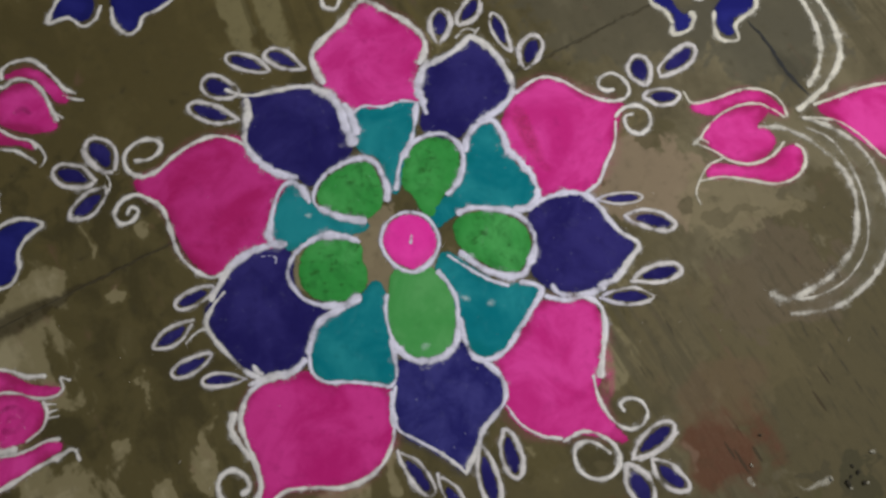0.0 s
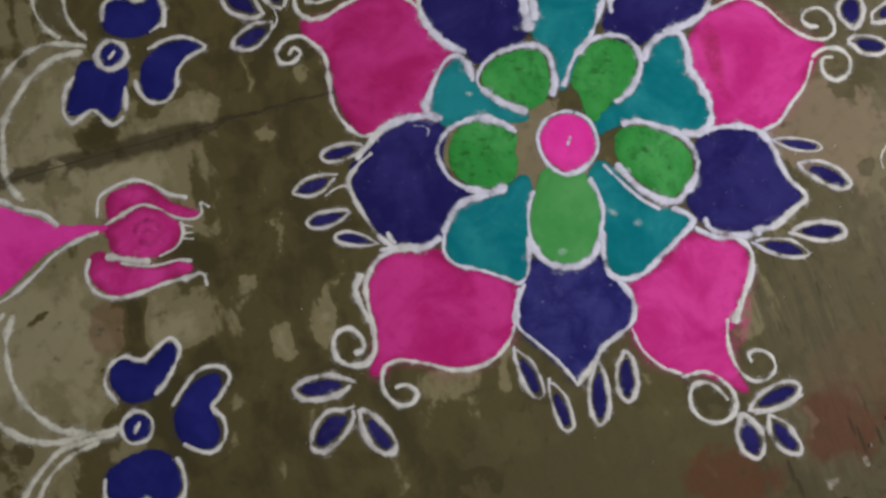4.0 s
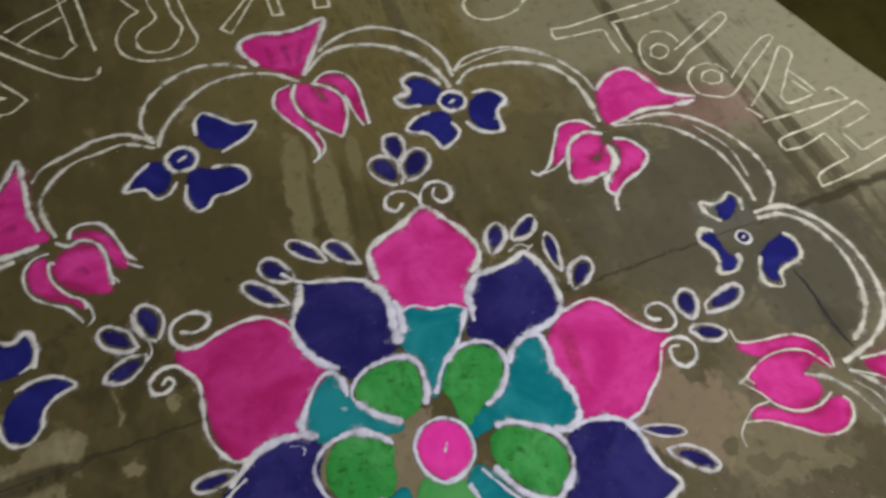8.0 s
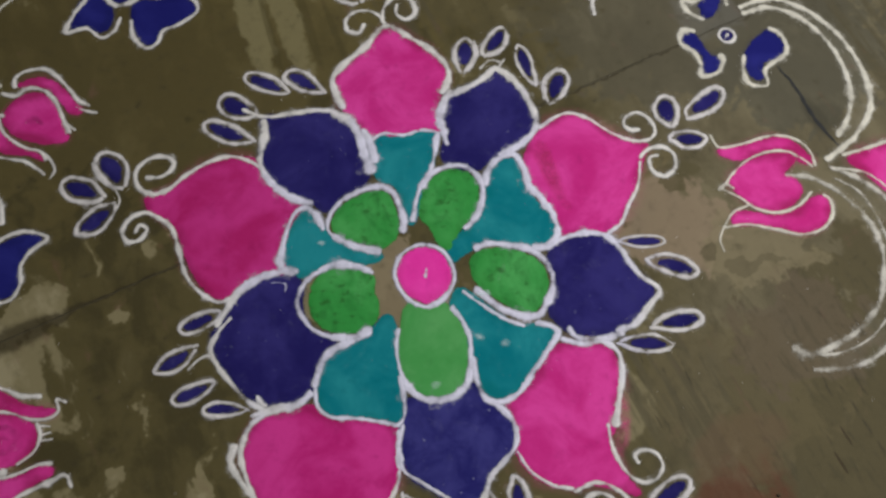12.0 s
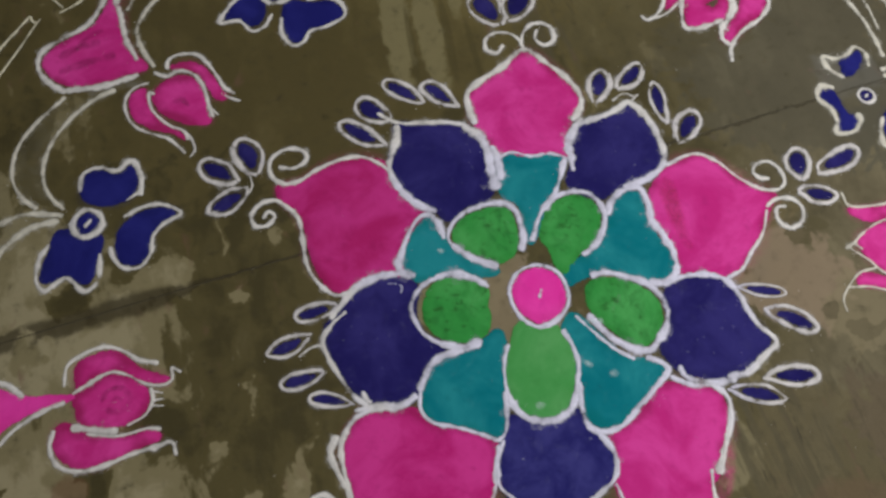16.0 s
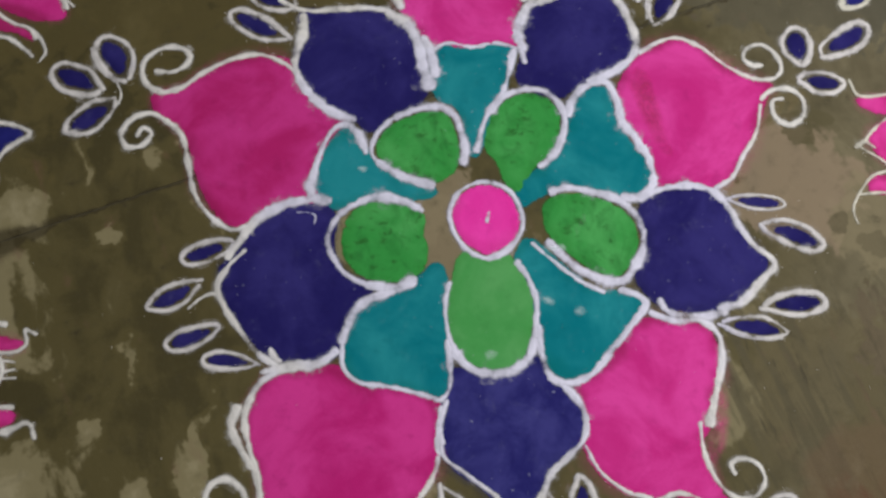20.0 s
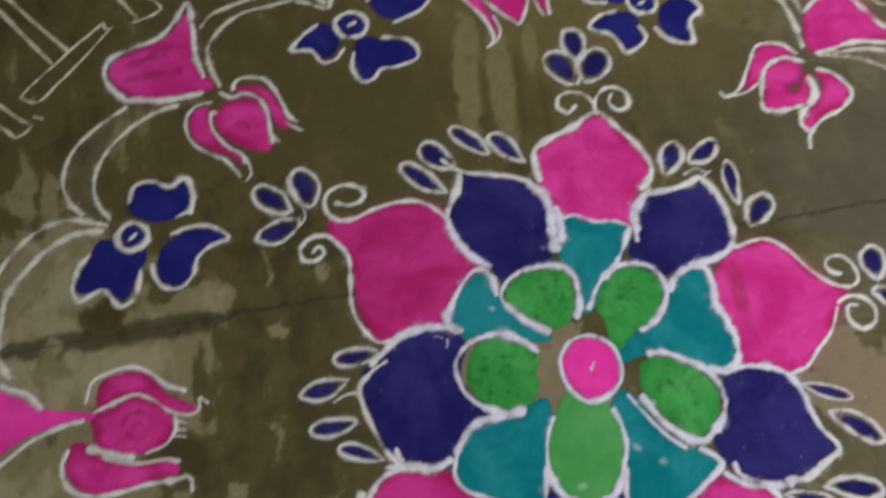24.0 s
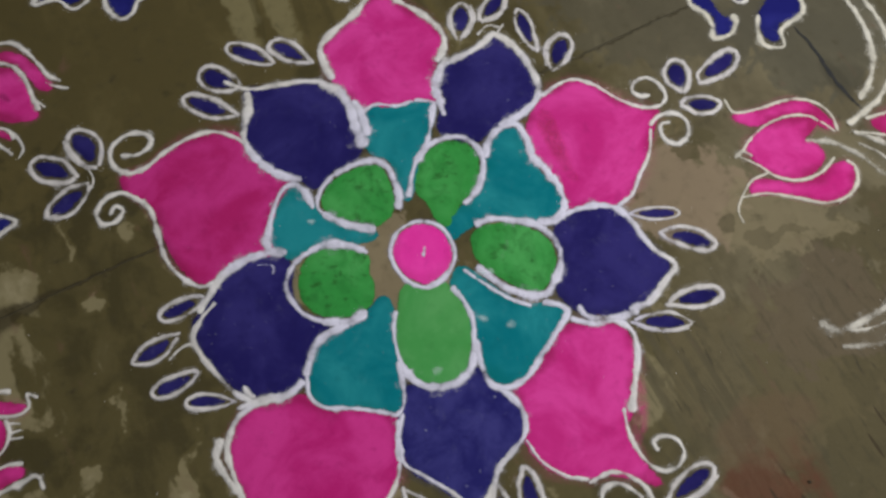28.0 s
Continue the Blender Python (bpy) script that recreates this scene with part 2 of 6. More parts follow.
    # pale stretch to the north, its colour also making up for weak lamp light
    lightened = n.math("ADD", n.blob(w, 0.47, 1.16, 0.42, 0.34, 17), n.math("MULTIPLY", n.math("SUBTRACT", mid, 0.5), 0.6))
    col = n.mix(n.math("MULTIPLY", n.step(lightened, 0.05, 0.6), 0.7), col, (0.262, 0.232, 0.142))
    mottle = n.math("ADD", n.math("MULTIPLY", n.math("SUBTRACT", other, 0.5), 2.2), n.math("MULTIPLY", n.math("SUBTRACT", small, 0.5), 0.6))
    for x, y, rx, ry, shade, amount in ((0.82, 0.36, 0.28, 0.26, (0.074, 0.068, 0.047), 0.65), (0.58, 0.50, 0.42, 0.32, (0.080, 0.070, 0.045), 0.65), (0.26, 0.64, 0.34, 0.24, (0.082, 0.066, 0.030), 0.55), (-0.55, 0.70, 0.95, 0.75, (0.112, 0.084, 0.028), 0.45), (0.10, -0.58, 0.36, 0.22, (0.105, 0.084, 0.036), 0.5), (-0.065, -0.005, 0.11, 0.12, (0.218, 0.168, 0.100), 0.85), (0.80, -0.40, 0.50, 0.50, (0.075, 0.059, 0.025), 0.8), (0.52, -0.30, 0.24, 0.18, (0.114, 0.089, 0.042), 0.6), (0.66, -0.21, 0.20, 0.14, (0.112, 0.082, 0.051), 0.65), (0.47, 0.03, 0.16, 0.15, (0.245, 0.178, 0.115), 0.75), (0.62, -0.05, 0.16, 0.11, (0.205, 0.165, 0.093), 0.65), (0.42, 0.16, 0.12, 0.05, (0.13, 0.098, 0.042), 0.6), (0.485, 0.118, 0.045, 0.026, (0.078, 0.062, 0.026), 0.75), (0.535, 0.128, 0.04, 0.022, (0.082, 0.066, 0.028), 0.7), (0.52, -0.045, 0.03, 0.022, (0.088, 0.070, 0.036), 0.7), (0.61, -0.075, 0.09, 0.022, (0.100, 0.080, 0.042), 0.6), (0.66, 0.03, 0.05, 0.03, (0.105, 0.085, 0.045), 0.6), (0.668, -0.555, 0.05, 0.05, (0.048, 0.042, 0.020), 0.8), (0.587, -0.550, 0.04, 0.025, (0.058, 0.048, 0.025), 0.7), (0.66, -0.63, 0.14, 0.07, (0.070, 0.062, 0.022), 0.6)):
        b = n.blob(w, x, y, rx, ry)
        f = n.math("MULTIPLY", n.step(n.math("ADD", b, mottle), 0.30, 0.52), n.step(b, 0.0, 0.2))
        col = n.mix(n.math("MULTIPLY", f, amount), col, shade)
    # wiped streaks, dry over damp
    rag = n.math("ADD", n.math("MULTIPLY", n.math("SUBTRACT", other, 0.5), 2.0), n.math("MULTIPLY", n.math("SUBTRACT", small, 0.5), 0.9))
    for x, y, rx, ry, turn, amount in ((-0.260, 0.590, 0.044, 0.25, 7, 0.85), (-0.194, 0.590, 0.040, 0.23, 11, 0.8), (-0.138, 0.680, 0.024, 0.09, 6, 0.7), (0.03, 1.15, 0.05, 0.3, 15, 0.5), (-0.12, 1.2, 0.06, 0.25, 15, 0.4)):
        b = n.blob(p, x, y, rx, ry, turn)
        f = n.math("MULTIPLY", n.step(n.math("ADD", b, rag), 0.18, 0.62), n.step(b, 0.0, 0.22))
        col = n.mix(n.math("MULTIPLY", f, amount), col, (0.196, 0.164, 0.078))
    for x, y, rx, ry, turn in ((-0.228, 0.545, 0.011, 0.15, 9), (-0.152, 0.560, 0.014, 0.16, 9), (-0.10, 0.53, 0.010, 0.12, 12)):
        col = n.mix(n.math("MULTIPLY", n.step(n.blob(p, x, y, rx, ry, turn), 0.1, 0.7), 0.5), col, (0.060, 0.047, 0.016))
    # broom marks, in bands
    where = n.math("ADD", n.blob(p, 0.66, -0.42, 0.55, 0.45), n.math("ADD", n.blob(p, 0.93, 0.72, 0.16, 0.75, 15.6), n.blob(p, 0.0, 1.0, 0.22, 0.6, 15.6)))
    band = n.math("MULTIPLY", n.step(broom, 0.53, 0.64), n.step(n.math("ADD", n.noise(q, 1.6, 2, 0.5), where), 0.66, 1.05))
    col = n.mix(n.math("MULTIPLY", band, 0.36), col, (0.05, 0.042, 0.022))
    dash = n.noise(n.mapped(q, (95, 15, 1), move=(5, 2, 0)), 1.0, 3, 0.55, 0.2)
    dashed = n.math("MULTIPLY", n.step(dash, 0.59, 0.68), n.step(n.math("ADD", n.math("ADD", n.blob(w, 0.73, -0.32, 0.20, 0.24), n.math("ADD", n.blob(w, 0.49, -0.48, 0.12, 0.14), n.blob(w, 0.40, -0.24, 0.10, 0.18))), n.math("MULTIPLY", n.math("SUBTRACT", other, 0.5), 1.6)), 0.30, 0.75))
    col = n.mix(n.math("MULTIPLY", dashed, 0.7), col, (0.040, 0.032, 0.018))
    # dark parallel drag marks across the outer slab, dirt at the joint's end, grease by the crack
    drag = n.noise(n.mapped(q, (42, 2.6, 1), move=(1, 4, 0)), 1.0, 4, 0.6, 0.3)
    dragged = n.math("ADD", n.math("MULTIPLY", n.blob(p, 0.40, -0.27, 0.12, 0.22, 20), 0.8), n.math("ADD", n.blob(p, 1.02, 0.36, 0.11, 0.28, 17), n.math("MULTIPLY", n.blob(p, 0.04, 0.56, 0.16, 0.22, 12), 0.35)))
    col = n.mix(n.math("MULTIPLY", n.math("MULTIPLY", n.step(drag, 0.46, 0.60), n.step(dragged, 0.05, 0.45)), 0.85), col, (0.080, 0.065, 0.034))
    patchy = n.math("MULTIPLY", n.math("SUBTRACT", n.noise(n.mapped(q, (1.6, 1, 1)), 17, 4, 0.6), 0.5), 1.6)
    for x, y, rx, ry, turn, amount in ((0.775, 0.96, 0.018, 0.26, 18, 0.6), (0.800, 0.93, 0.014, 0.22, 18, 0.5), (0.862, 0.66, 0.022, 0.26, 17, 0.9), (0.902, 0.70, 0.018, 0.26, 16, 0.85), (0.935, 0.64, 0.018, 0.20, 16, 0.8), (0.972, 0.58, 0.014, 0.14, 16, 0.6), (0.558, 1.07, 0.022, 0.22, 13, 0.9), (0.52, 1.16, 0.016, 0.16, 13, 0.6), (0.985, 0.22, 0.02, 0.26, 14, 0.6), (0.0, 1.05, 0.03, 0.34, 15, 0.6)):
        b = n.blob(p, x, y, rx, ry, turn)
        f = n.math("MULTIPLY", n.step(n.math("ADD", b, patchy), 0.10, 0.60), n.step(b, 0.0, 0.3))
        col = n.mix(n.math("MULTIPLY", f, amount), col, (0.078, 0.064, 0.033))
    for x, y, rx, ry, turn, amount in ((0.812, 0.20, 0.03, 0.075, 17, 0.75), (0.835, 0.20, 0.06, 0.05, 10, 0.45)):
        f = n.math("ADD", n.blob(p, x, y, rx, ry, turn), n.math("MULTIPLY", n.math("SUBTRACT", other, 0.5), 0.9))
        col = n.mix(n.math("MULTIPLY", n.step(f, 0.2, 0.9), amount), col, (0.055, 0.048, 0.030))
    # dirt along the joint, thick to the west
    seam = n.put("ShaderNodeSeparateXYZ")
    n.link(q, seam.inputs[0])
    off = n.math("ABSOLUTE", n.math("SUBTRACT", n.math("ADD", seam.outputs["Y"], n.math("MULTIPLY", n.math("SUBTRACT", other, 0.5), 0.05)), 0.209))
    spread = n.math("ADD", n.math("MULTIPLY", n.step(seam.outputs["X"], -0.50, -0.72), 0.024), n.math("MULTIPLY", n.step(seam.outputs["X"], 0.85, 1.10), 0.016))
    seamed = n.math("MULTIPLY", n.math("SUBTRACT", 1.0, n.math("SMOOTH_MIN", n.math("DIVIDE", off, n.math("ADD", spread, 0.003)), 1.0, 0.2)), n.step(other, 0.30, 0.52))
    col = n.mix(n.math("MULTIPLY", n.step(seamed, 0.0, 0.5), 0.8), col, (0.040, 0.030, 0.013))
    # spilled powder and rust
    for x, y, rx, ry, stain, amount in (
        (0.71, 0.79, 0.18, 0.11, (0.31, 0.135, 0.14), 0.33),
        (0.46, -0.485, 0.13, 0.10, (0.100, 0.033, 0.016), 0.78),
        (0.27, -0.565, 0.13, 0.07, (0.100, 0.034, 0.014), 0.78),
        (0.48, -0.38, 0.14, 0.09, (0.130, 0.076, 0.043), 0.4),
        (0.397, -0.475, 0.022, 0.035, (0.20, 0.125, 0.085), 0.5),
        (-0.80, -0.345, 0.04, 0.08, (0.14, 0.06, 0.032), 0.5),
        (0.66, 0.46, 0.10, 0.09, (0.14, 0.132, 0.118), 0.35),
    ):
        f = n.math("ADD", n.blob(w, x, y, rx, ry), n.math("ADD", n.math("MULTIPLY", n.math("SUBTRACT", other, 0.5), 1.2), n.math("MULTIPLY", n.math("SUBTRACT", drag, 0.5), 0.7)))
        col = n.mix(n.math("MULTIPLY", n.step(f, 0.15, 0.8), amount), col, stain)
    for x, y, rx, ry, turn in ((0.480, -0.507, 0.0045, 0.034, 17), (0.466, -0.486, 0.004, 0.026, 17), (0.362, -0.559, 0.005, 0.026, 17), (0.375, -0.585, 0.005, 0.022, 17), (0.646, -0.437, 0.004, 0.030, 17), (0.669, -0.395, 0.0035, 0.026, 17), (0.51, -0.50, 0.004, 0.020, 17)):
        b = n.math("ADD", n.blob(p, x, y, rx, ry, turn), n.math("SUBTRACT", small, 0.5))
        col = n.mix(n.math("MULTIPLY", n.step(b, 0.12, 0.55), 0.75), col, (0.036, 0.024, 0.012))
    col = n.mix(n.math("MULTIPLY", n.step(small, 0.5, 0.72), 0.30), col, (0.05, 0.042, 0.02))
    col = n.mix(n.math("MULTIPLY", n.step(grain, 0.55, 0.8), 0.25), col, (0.30, 0.26, 0.17))
    h = n.math("ADD", n.math("MULTIPLY", grain, 0.35), n.math("ADD", n.math("MULTIPLY", small, 0.5), n.math("MULTIPLY", broom, 0.45)))
    n.bsdf.inputs["Specular IOR Level"].default_value = 0.15
    return n.finish(col, n.math("MULTIPLY_ADD", mid, 0.3, 0.55), h, 0.35, 0.003)


# stretches of dry and damp cement: x, y, radii, turn, how much drier
DRY = (
    (-1.02, -0.30, 0.42, 0.56, 0, 0.20),
    (-0.85, -0.10, 0.26, 0.11, 15, 0.17),
    (-0.86, -0.41, 0.26, 0.19, 0, 0.14),
    (-0.61, -0.34, 0.19, 0.11, 0, 0.14),
    (-0.745, -0.40, 0.06, 0.09, 0, -0.22),
    (-0.60, -0.42, 0.11, 0.06, 0, -0.20),
    (-0.64, -0.12, 0.09, 0.14, 0, 0.10),
    (-0.93, 0.07, 0.17, 0.11, 0, 0.16),
    (-0.70, 0.035, 0.13, 0.05, 15, 0.16),
    (-0.52, -0.43, 0.08, 0.06, 0, 0.12),
    (-0.905, -0.105, 0.03, 0.06, 0, -0.22),
    (-0.855, -0.004, 0.045, 0.04, 0, -0.26),
    (-0.75, -0.325, 0.045, 0.05, 0, -0.24),
    (-0.70, -0.48, 0.13, 0.08, 0, -0.22),
    (-0.655, -0.215, 0.08, 0.05, 0, -0.18),
    (-0.907, -0.35, 0.020, 0.012, 20, -0.36),
    (-0.62, -0.40, 0.05, 0.03, 0, -0.16),
    (-0.572, 0.106, 0.022, 0.07, 0, 0.20),
    (-0.476, 0.124, 0.026, 0.06, 0, 0.17),
    (-0.54, 0.012, 0.045, 0.026, 15, 0.21),
    (-0.49, -0.366, 0.03, 0.045, 0, 0.16),
    (-0.42, -0.36, 0.024, 0.06, 0, 0.16),
    (-0.41, -0.27, 0.022, 0.08, 0, 0.16),
    (-0.50, -0.17, 0.02, 0.06, 0, 0.14),
    (-0.55, -0.27, 0.025, 0.04, 0, 0.14),
    (-0.42, 0.38, 0.50, 0.40, 0, -0.13),
    (-0.06, -0.01, 0.10, 0.11, 0, 0.05),
    (-0.05, 1.15, 0.6, 0.5, 0, 0.04),
    (-0.95, 0.95, 0.7, 0.6, 0, -0.07),
    (-0.50, -0.08, 0.20, 0.50, 0, -0.09),
    (-0.54, -0.34, 0.20, 0.20, 0, 0.05),
    (0.16, -0.66, 0.60, 0.32, 0, -0.16),
    (0.25, 0.75, 0.6, 0.45, 0, -0.03),
    (1.20, 0.85, 0.6, 0.5, 0, 0.25),
)
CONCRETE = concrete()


def soil():
    n = Nodes("damp_soil")
    p = n.position()
    a, b = n.noise(p, 6, 6, 0.6), n.noise(p, 90, 5, 0.7)
    n.bsdf.inputs["Specular IOR Level"].default_value = 0.05
    col = n.mix(n.step(a, 0.3, 0.7), (0.030, 0.027, 0.005), (0.050, 0.043, 0.010))
    return n.finish(n.mix(n.math("MULTIPLY", n.step(b, 0.5, 0.75), 0.4), col, (0.065, 0.056, 0.016)), 1.0, n.math("ADD", a, b), 0.8, 0.01)


def plain(name, color, rough=0.8, scale=60.0):
    n = Nodes(name)
    f = n.noise(n.position(), scale, 5, 0.65)
    return n.finish(n.mix(n.step(f, 0.35, 0.7), color, tuple(c * 0.55 for c in color)), rough, f, 0.4, 0.002)


SOIL = soil()
GROOVE = plain("joint_dirt", (0.060, 0.048, 0.024))
CRACK = plain("crack_dirt", (0.012, 0.012, 0.012))
CLOD = plain("dirt_clod", (0.030, 0.024, 0.012), 0.95, 120)
PEBBLE = plain("plaster_crumb", (0.34, 0.31, 0.24), 0.9, 120)


# ---- mesh helpers (plans in centimetres) ----
def mesh_object(name, verts, faces, material, parent=None, smooth=True, cover=None, rim=None):
    me = bpy.data.meshes.new(name)
    me.from_pydata([tuple(v) for v in verts], [], faces)
    if cover is not None:
        me.attributes.new("cover", "FLOAT", "POINT").data.foreach_set("value", np.array(cover, "f"))
    if rim is not None:
        me.attributes.new("rim", "FLOAT", "POINT").data.foreach_set("value", np.array(rim, "f"))
    me.materials.append(material)
    me.polygons.foreach_set("use_smooth", [smooth] * len(me.polygons))
    me.update()
    ob = new(name, me)
    ob.parent = parent
    return ob


def spline(points, closed=False, gap=0.35):
    """A smooth curve through the bends of a stroke, in even steps (centripetal Catmull-Rom)."""
    p = np.array(points, float)
    p = np.vstack([p[-1:], p, p[:2]]) if closed else np.vstack([2 * p[:1] - p[1:2], p, 2 * p[-1:] - p[-2:-1]])
    out = []
    for a, b, c, d in zip(p, p[1:], p[2:], p[3:]):
        t0 = 0.0
        t1 = t0 + max(np.linalg.norm(b - a), 1e-3) ** 0.5
        t2 = t1 + max(np.linalg.norm(c - b), 1e-3) ** 0.5
        t3 = t2 + max(np.linalg.norm(d - c), 1e-3) ** 0.5
        t = np.linspace(t1, t2, 24, endpoint=False)[:, None]
        a1 = (t1 - t) / (t1 - t0) * a + (t - t0) / (t1 - t0) * b
        a2 = (t2 - t) / (t2 - t1) * b + (t - t1) / (t2 - t1) * c
        a3 = (t3 - t) / (t3 - t2) * c + (t - t2) / (t3 - t2) * d
        b1 = (t2 - t) / (t2 - t0) * a1 + (t - t0) / (t2 - t0) * a2
        b2 = (t3 - t) / (t3 - t1) * a2 + (t - t1) / (t3 - t1) * a3
        out.append((t2 - t) / (t2 - t1) * b1 + (t - t1) / (t2 - t1) * b2)
    q = np.vstack(out + [p[1:2] if closed else p[-2:-1]])
    s = np.r_[0, np.cumsum(np.linalg.norm(np.diff(q, axis=0), axis=1))]
    n = max(6, int(s[-1] / gap))
    at = np.linspace(0, s[-1], n + 1)
    q = np.stack([np.interp(at, s, q[:, k]) for k in (0, 1)], 1)
    return q[:-1] if closed else q


def sharpened(points, closed):
    """The bends of a stroke with its tight corners kept tight."""
    p = [np.array(q, float) for q in points]
    out = []
    for i, q in enumerate(p):
        if closed or 0 < i < len(p) - 1:
            a, b = q - p[i - 1], p[(i + 1) % len(p)] - q
            la, lb = np.linalg.norm(a), np.linalg.norm(b)
            if a @ b < 0.3 * la * lb:
                out += [q - a / la * min(0.5, 0.3 * la), q, q + b / lb * min(0.5, 0.3 * lb)]
                continue
        out.append(q)
    return out


def wobble(x, y, size, seed=0.0):
    return noise.noise(Vector((x / size, y / size, seed)))


def motif(name, x, y, label, category, group=""):
    ob = new(name)
    ob.location = (x / 100, y / 100, 0)
    ob.empty_display_size = 0.05
    return tagged(ob, label, category, group)


def spot(ob):
    """A motif's place on the slab, in centimetres."""
    while ob.parent:
        ob = ob.parent
    return np.array(ob.location[:2]) * 100


# across a line: place, height, how thickly the powder lies
PROFILE = ((-2.6, 0.50, 0.0), (-1.5, 0.55, 0.13), (-1.05, 0.62, 0.40), (-0.72, 0.76, 0.74), (-0.36, 0.93, 0.96), (0.0, 1.0, 1.0), (0.36, 0.93, 0.96), (0.72, 0.76, 0.74), (1.05, 0.62, 0.40), (1.5, 0.55, 0.13), (2.6, 0.50, 0.0))
STROKES = {}  # each motif's strokes, for the haze between them
SPILL = []  # places along the white lines where grains lie about


def line(name, parent, width, points, material=None, closed=False):
    """A poured ridge of powder along a stroke: uneven width, crumbly edges, rounded top."""
    material = material or WHITE
    c = spline(sharpened(points, closed) if material is THIN else points, closed, 0.19)
    o = spot(parent)
    way = np.roll(c, -1, 0) - np.roll(c, 1, 0) if closed else np.gradient(c, axis=0)
    way /= np.linalg.norm(way, axis=1)[:, None] + 1e-9
    side = np.stack([-way[:, 1], way[:, 0]], 1)
    verts, faces = [], []
    n = len(c)
    width *= 0.93 if width < 0.95 and material in (WHITE, LEAF_WHITE) else 1.0
    top = min(0.26, 0.13 + 0.11 * width)
    for i, (p, s) in enumerate(zip(c, side)):
        w = p + o
        half = 0.46 * width * ((0.98 if closed else 1.04) + 0.55 * wobble(*w, 4.2, 3.1) + 0.26 * wobble(*w, 1.1, 1.7))
        if not closed:
            end = min(i, n - 1 - i) * 0.19
            half *= min(1.0, 0.55 + 0.45 * (end / (0.6 * width + 0.01)) ** 0.6) if end < 0.6 * width else 1.0
        ragged = 0.03 + 0.05 * width
        el, er = (ragged * (wobble(*w, 0.9, z) + 0.5 * wobble(*w, 0.37, z)) for z in (7.7, 11.3))
        h = top * (1 + 0.35 * wobble(*w, 1.1, 5.5))
        for k, z, _ in PROFILE:
            off = k * half + (el if k < -0.3 else er if k > 0.3 else 0) * (1 if abs(k) > 0.6 else 0.5)
            zz = z if z < 0 else z * h * (1 + 0.3 * wobble(*(w + s * off), 0.4, 9.1))
            verts.append((*(p + s * off) / 100, zz / 100))
    m = len(PROFILE)
    for i in range(n if closed else n - 1):
        a, b = m * i, m * ((i + 1) % n)
        faces += [(a + k + 1, a + k, b + k, b + k + 1) for k in range(m - 1)]
    ease = [1.0 if closed else min(1.0, 0.6 + min(i, n - 1 - i) * 0.19 / (0.5 * width)) for i in range(n)]
    ease = [e * min(1.10, max(0.5, 0.96 + 0.70 * wobble(*(p + o), 2.9, 14.2))) for e, p in zip(ease, c)]
    cover = [e * thick for e in ease for _, _, thick in PROFILE]
    SPILL.extend((*(p + o), width) for p in c[::4])
    STROKES.setdefault(parent, []).append(c)
    return mesh_object(name, verts, faces, material, parent, cover=cover)


def haze(parent, first=0, second=1, name="rubbed_dust"):
    """Powder rubbed thin over the slab between two strokes of a motif."""
    a, b = STROKES[parent][first], STROKES[parent][second]
    a, b = (q[np.linspace(0, len(q) - 1, 40).astype(int)] for q in (a, b))
    rows = [(p + (q - p) * k) for p, q in zip(a, b) for k in (-0.12, 0.15, 0.5, 0.85, 1.12)]
    cover = [min(1, 0.2 + 0.12 * min(i, 39 - i)) * c for i in range(40) for c in (0.0, 0.9, 0.6, 0.9, 0.0)]
    faces = [(5 * i + k, 5 * i + k + 1, 5 * i + k + 6, 5 * i + k + 5) for i in range(39) for k in range(4)]
    ob = mesh_object(name, [(*q / 100, 0.0007) for q in rows], faces, HAZE, parent, cover=cover)
    ob.visible_shadow = False
    return ob


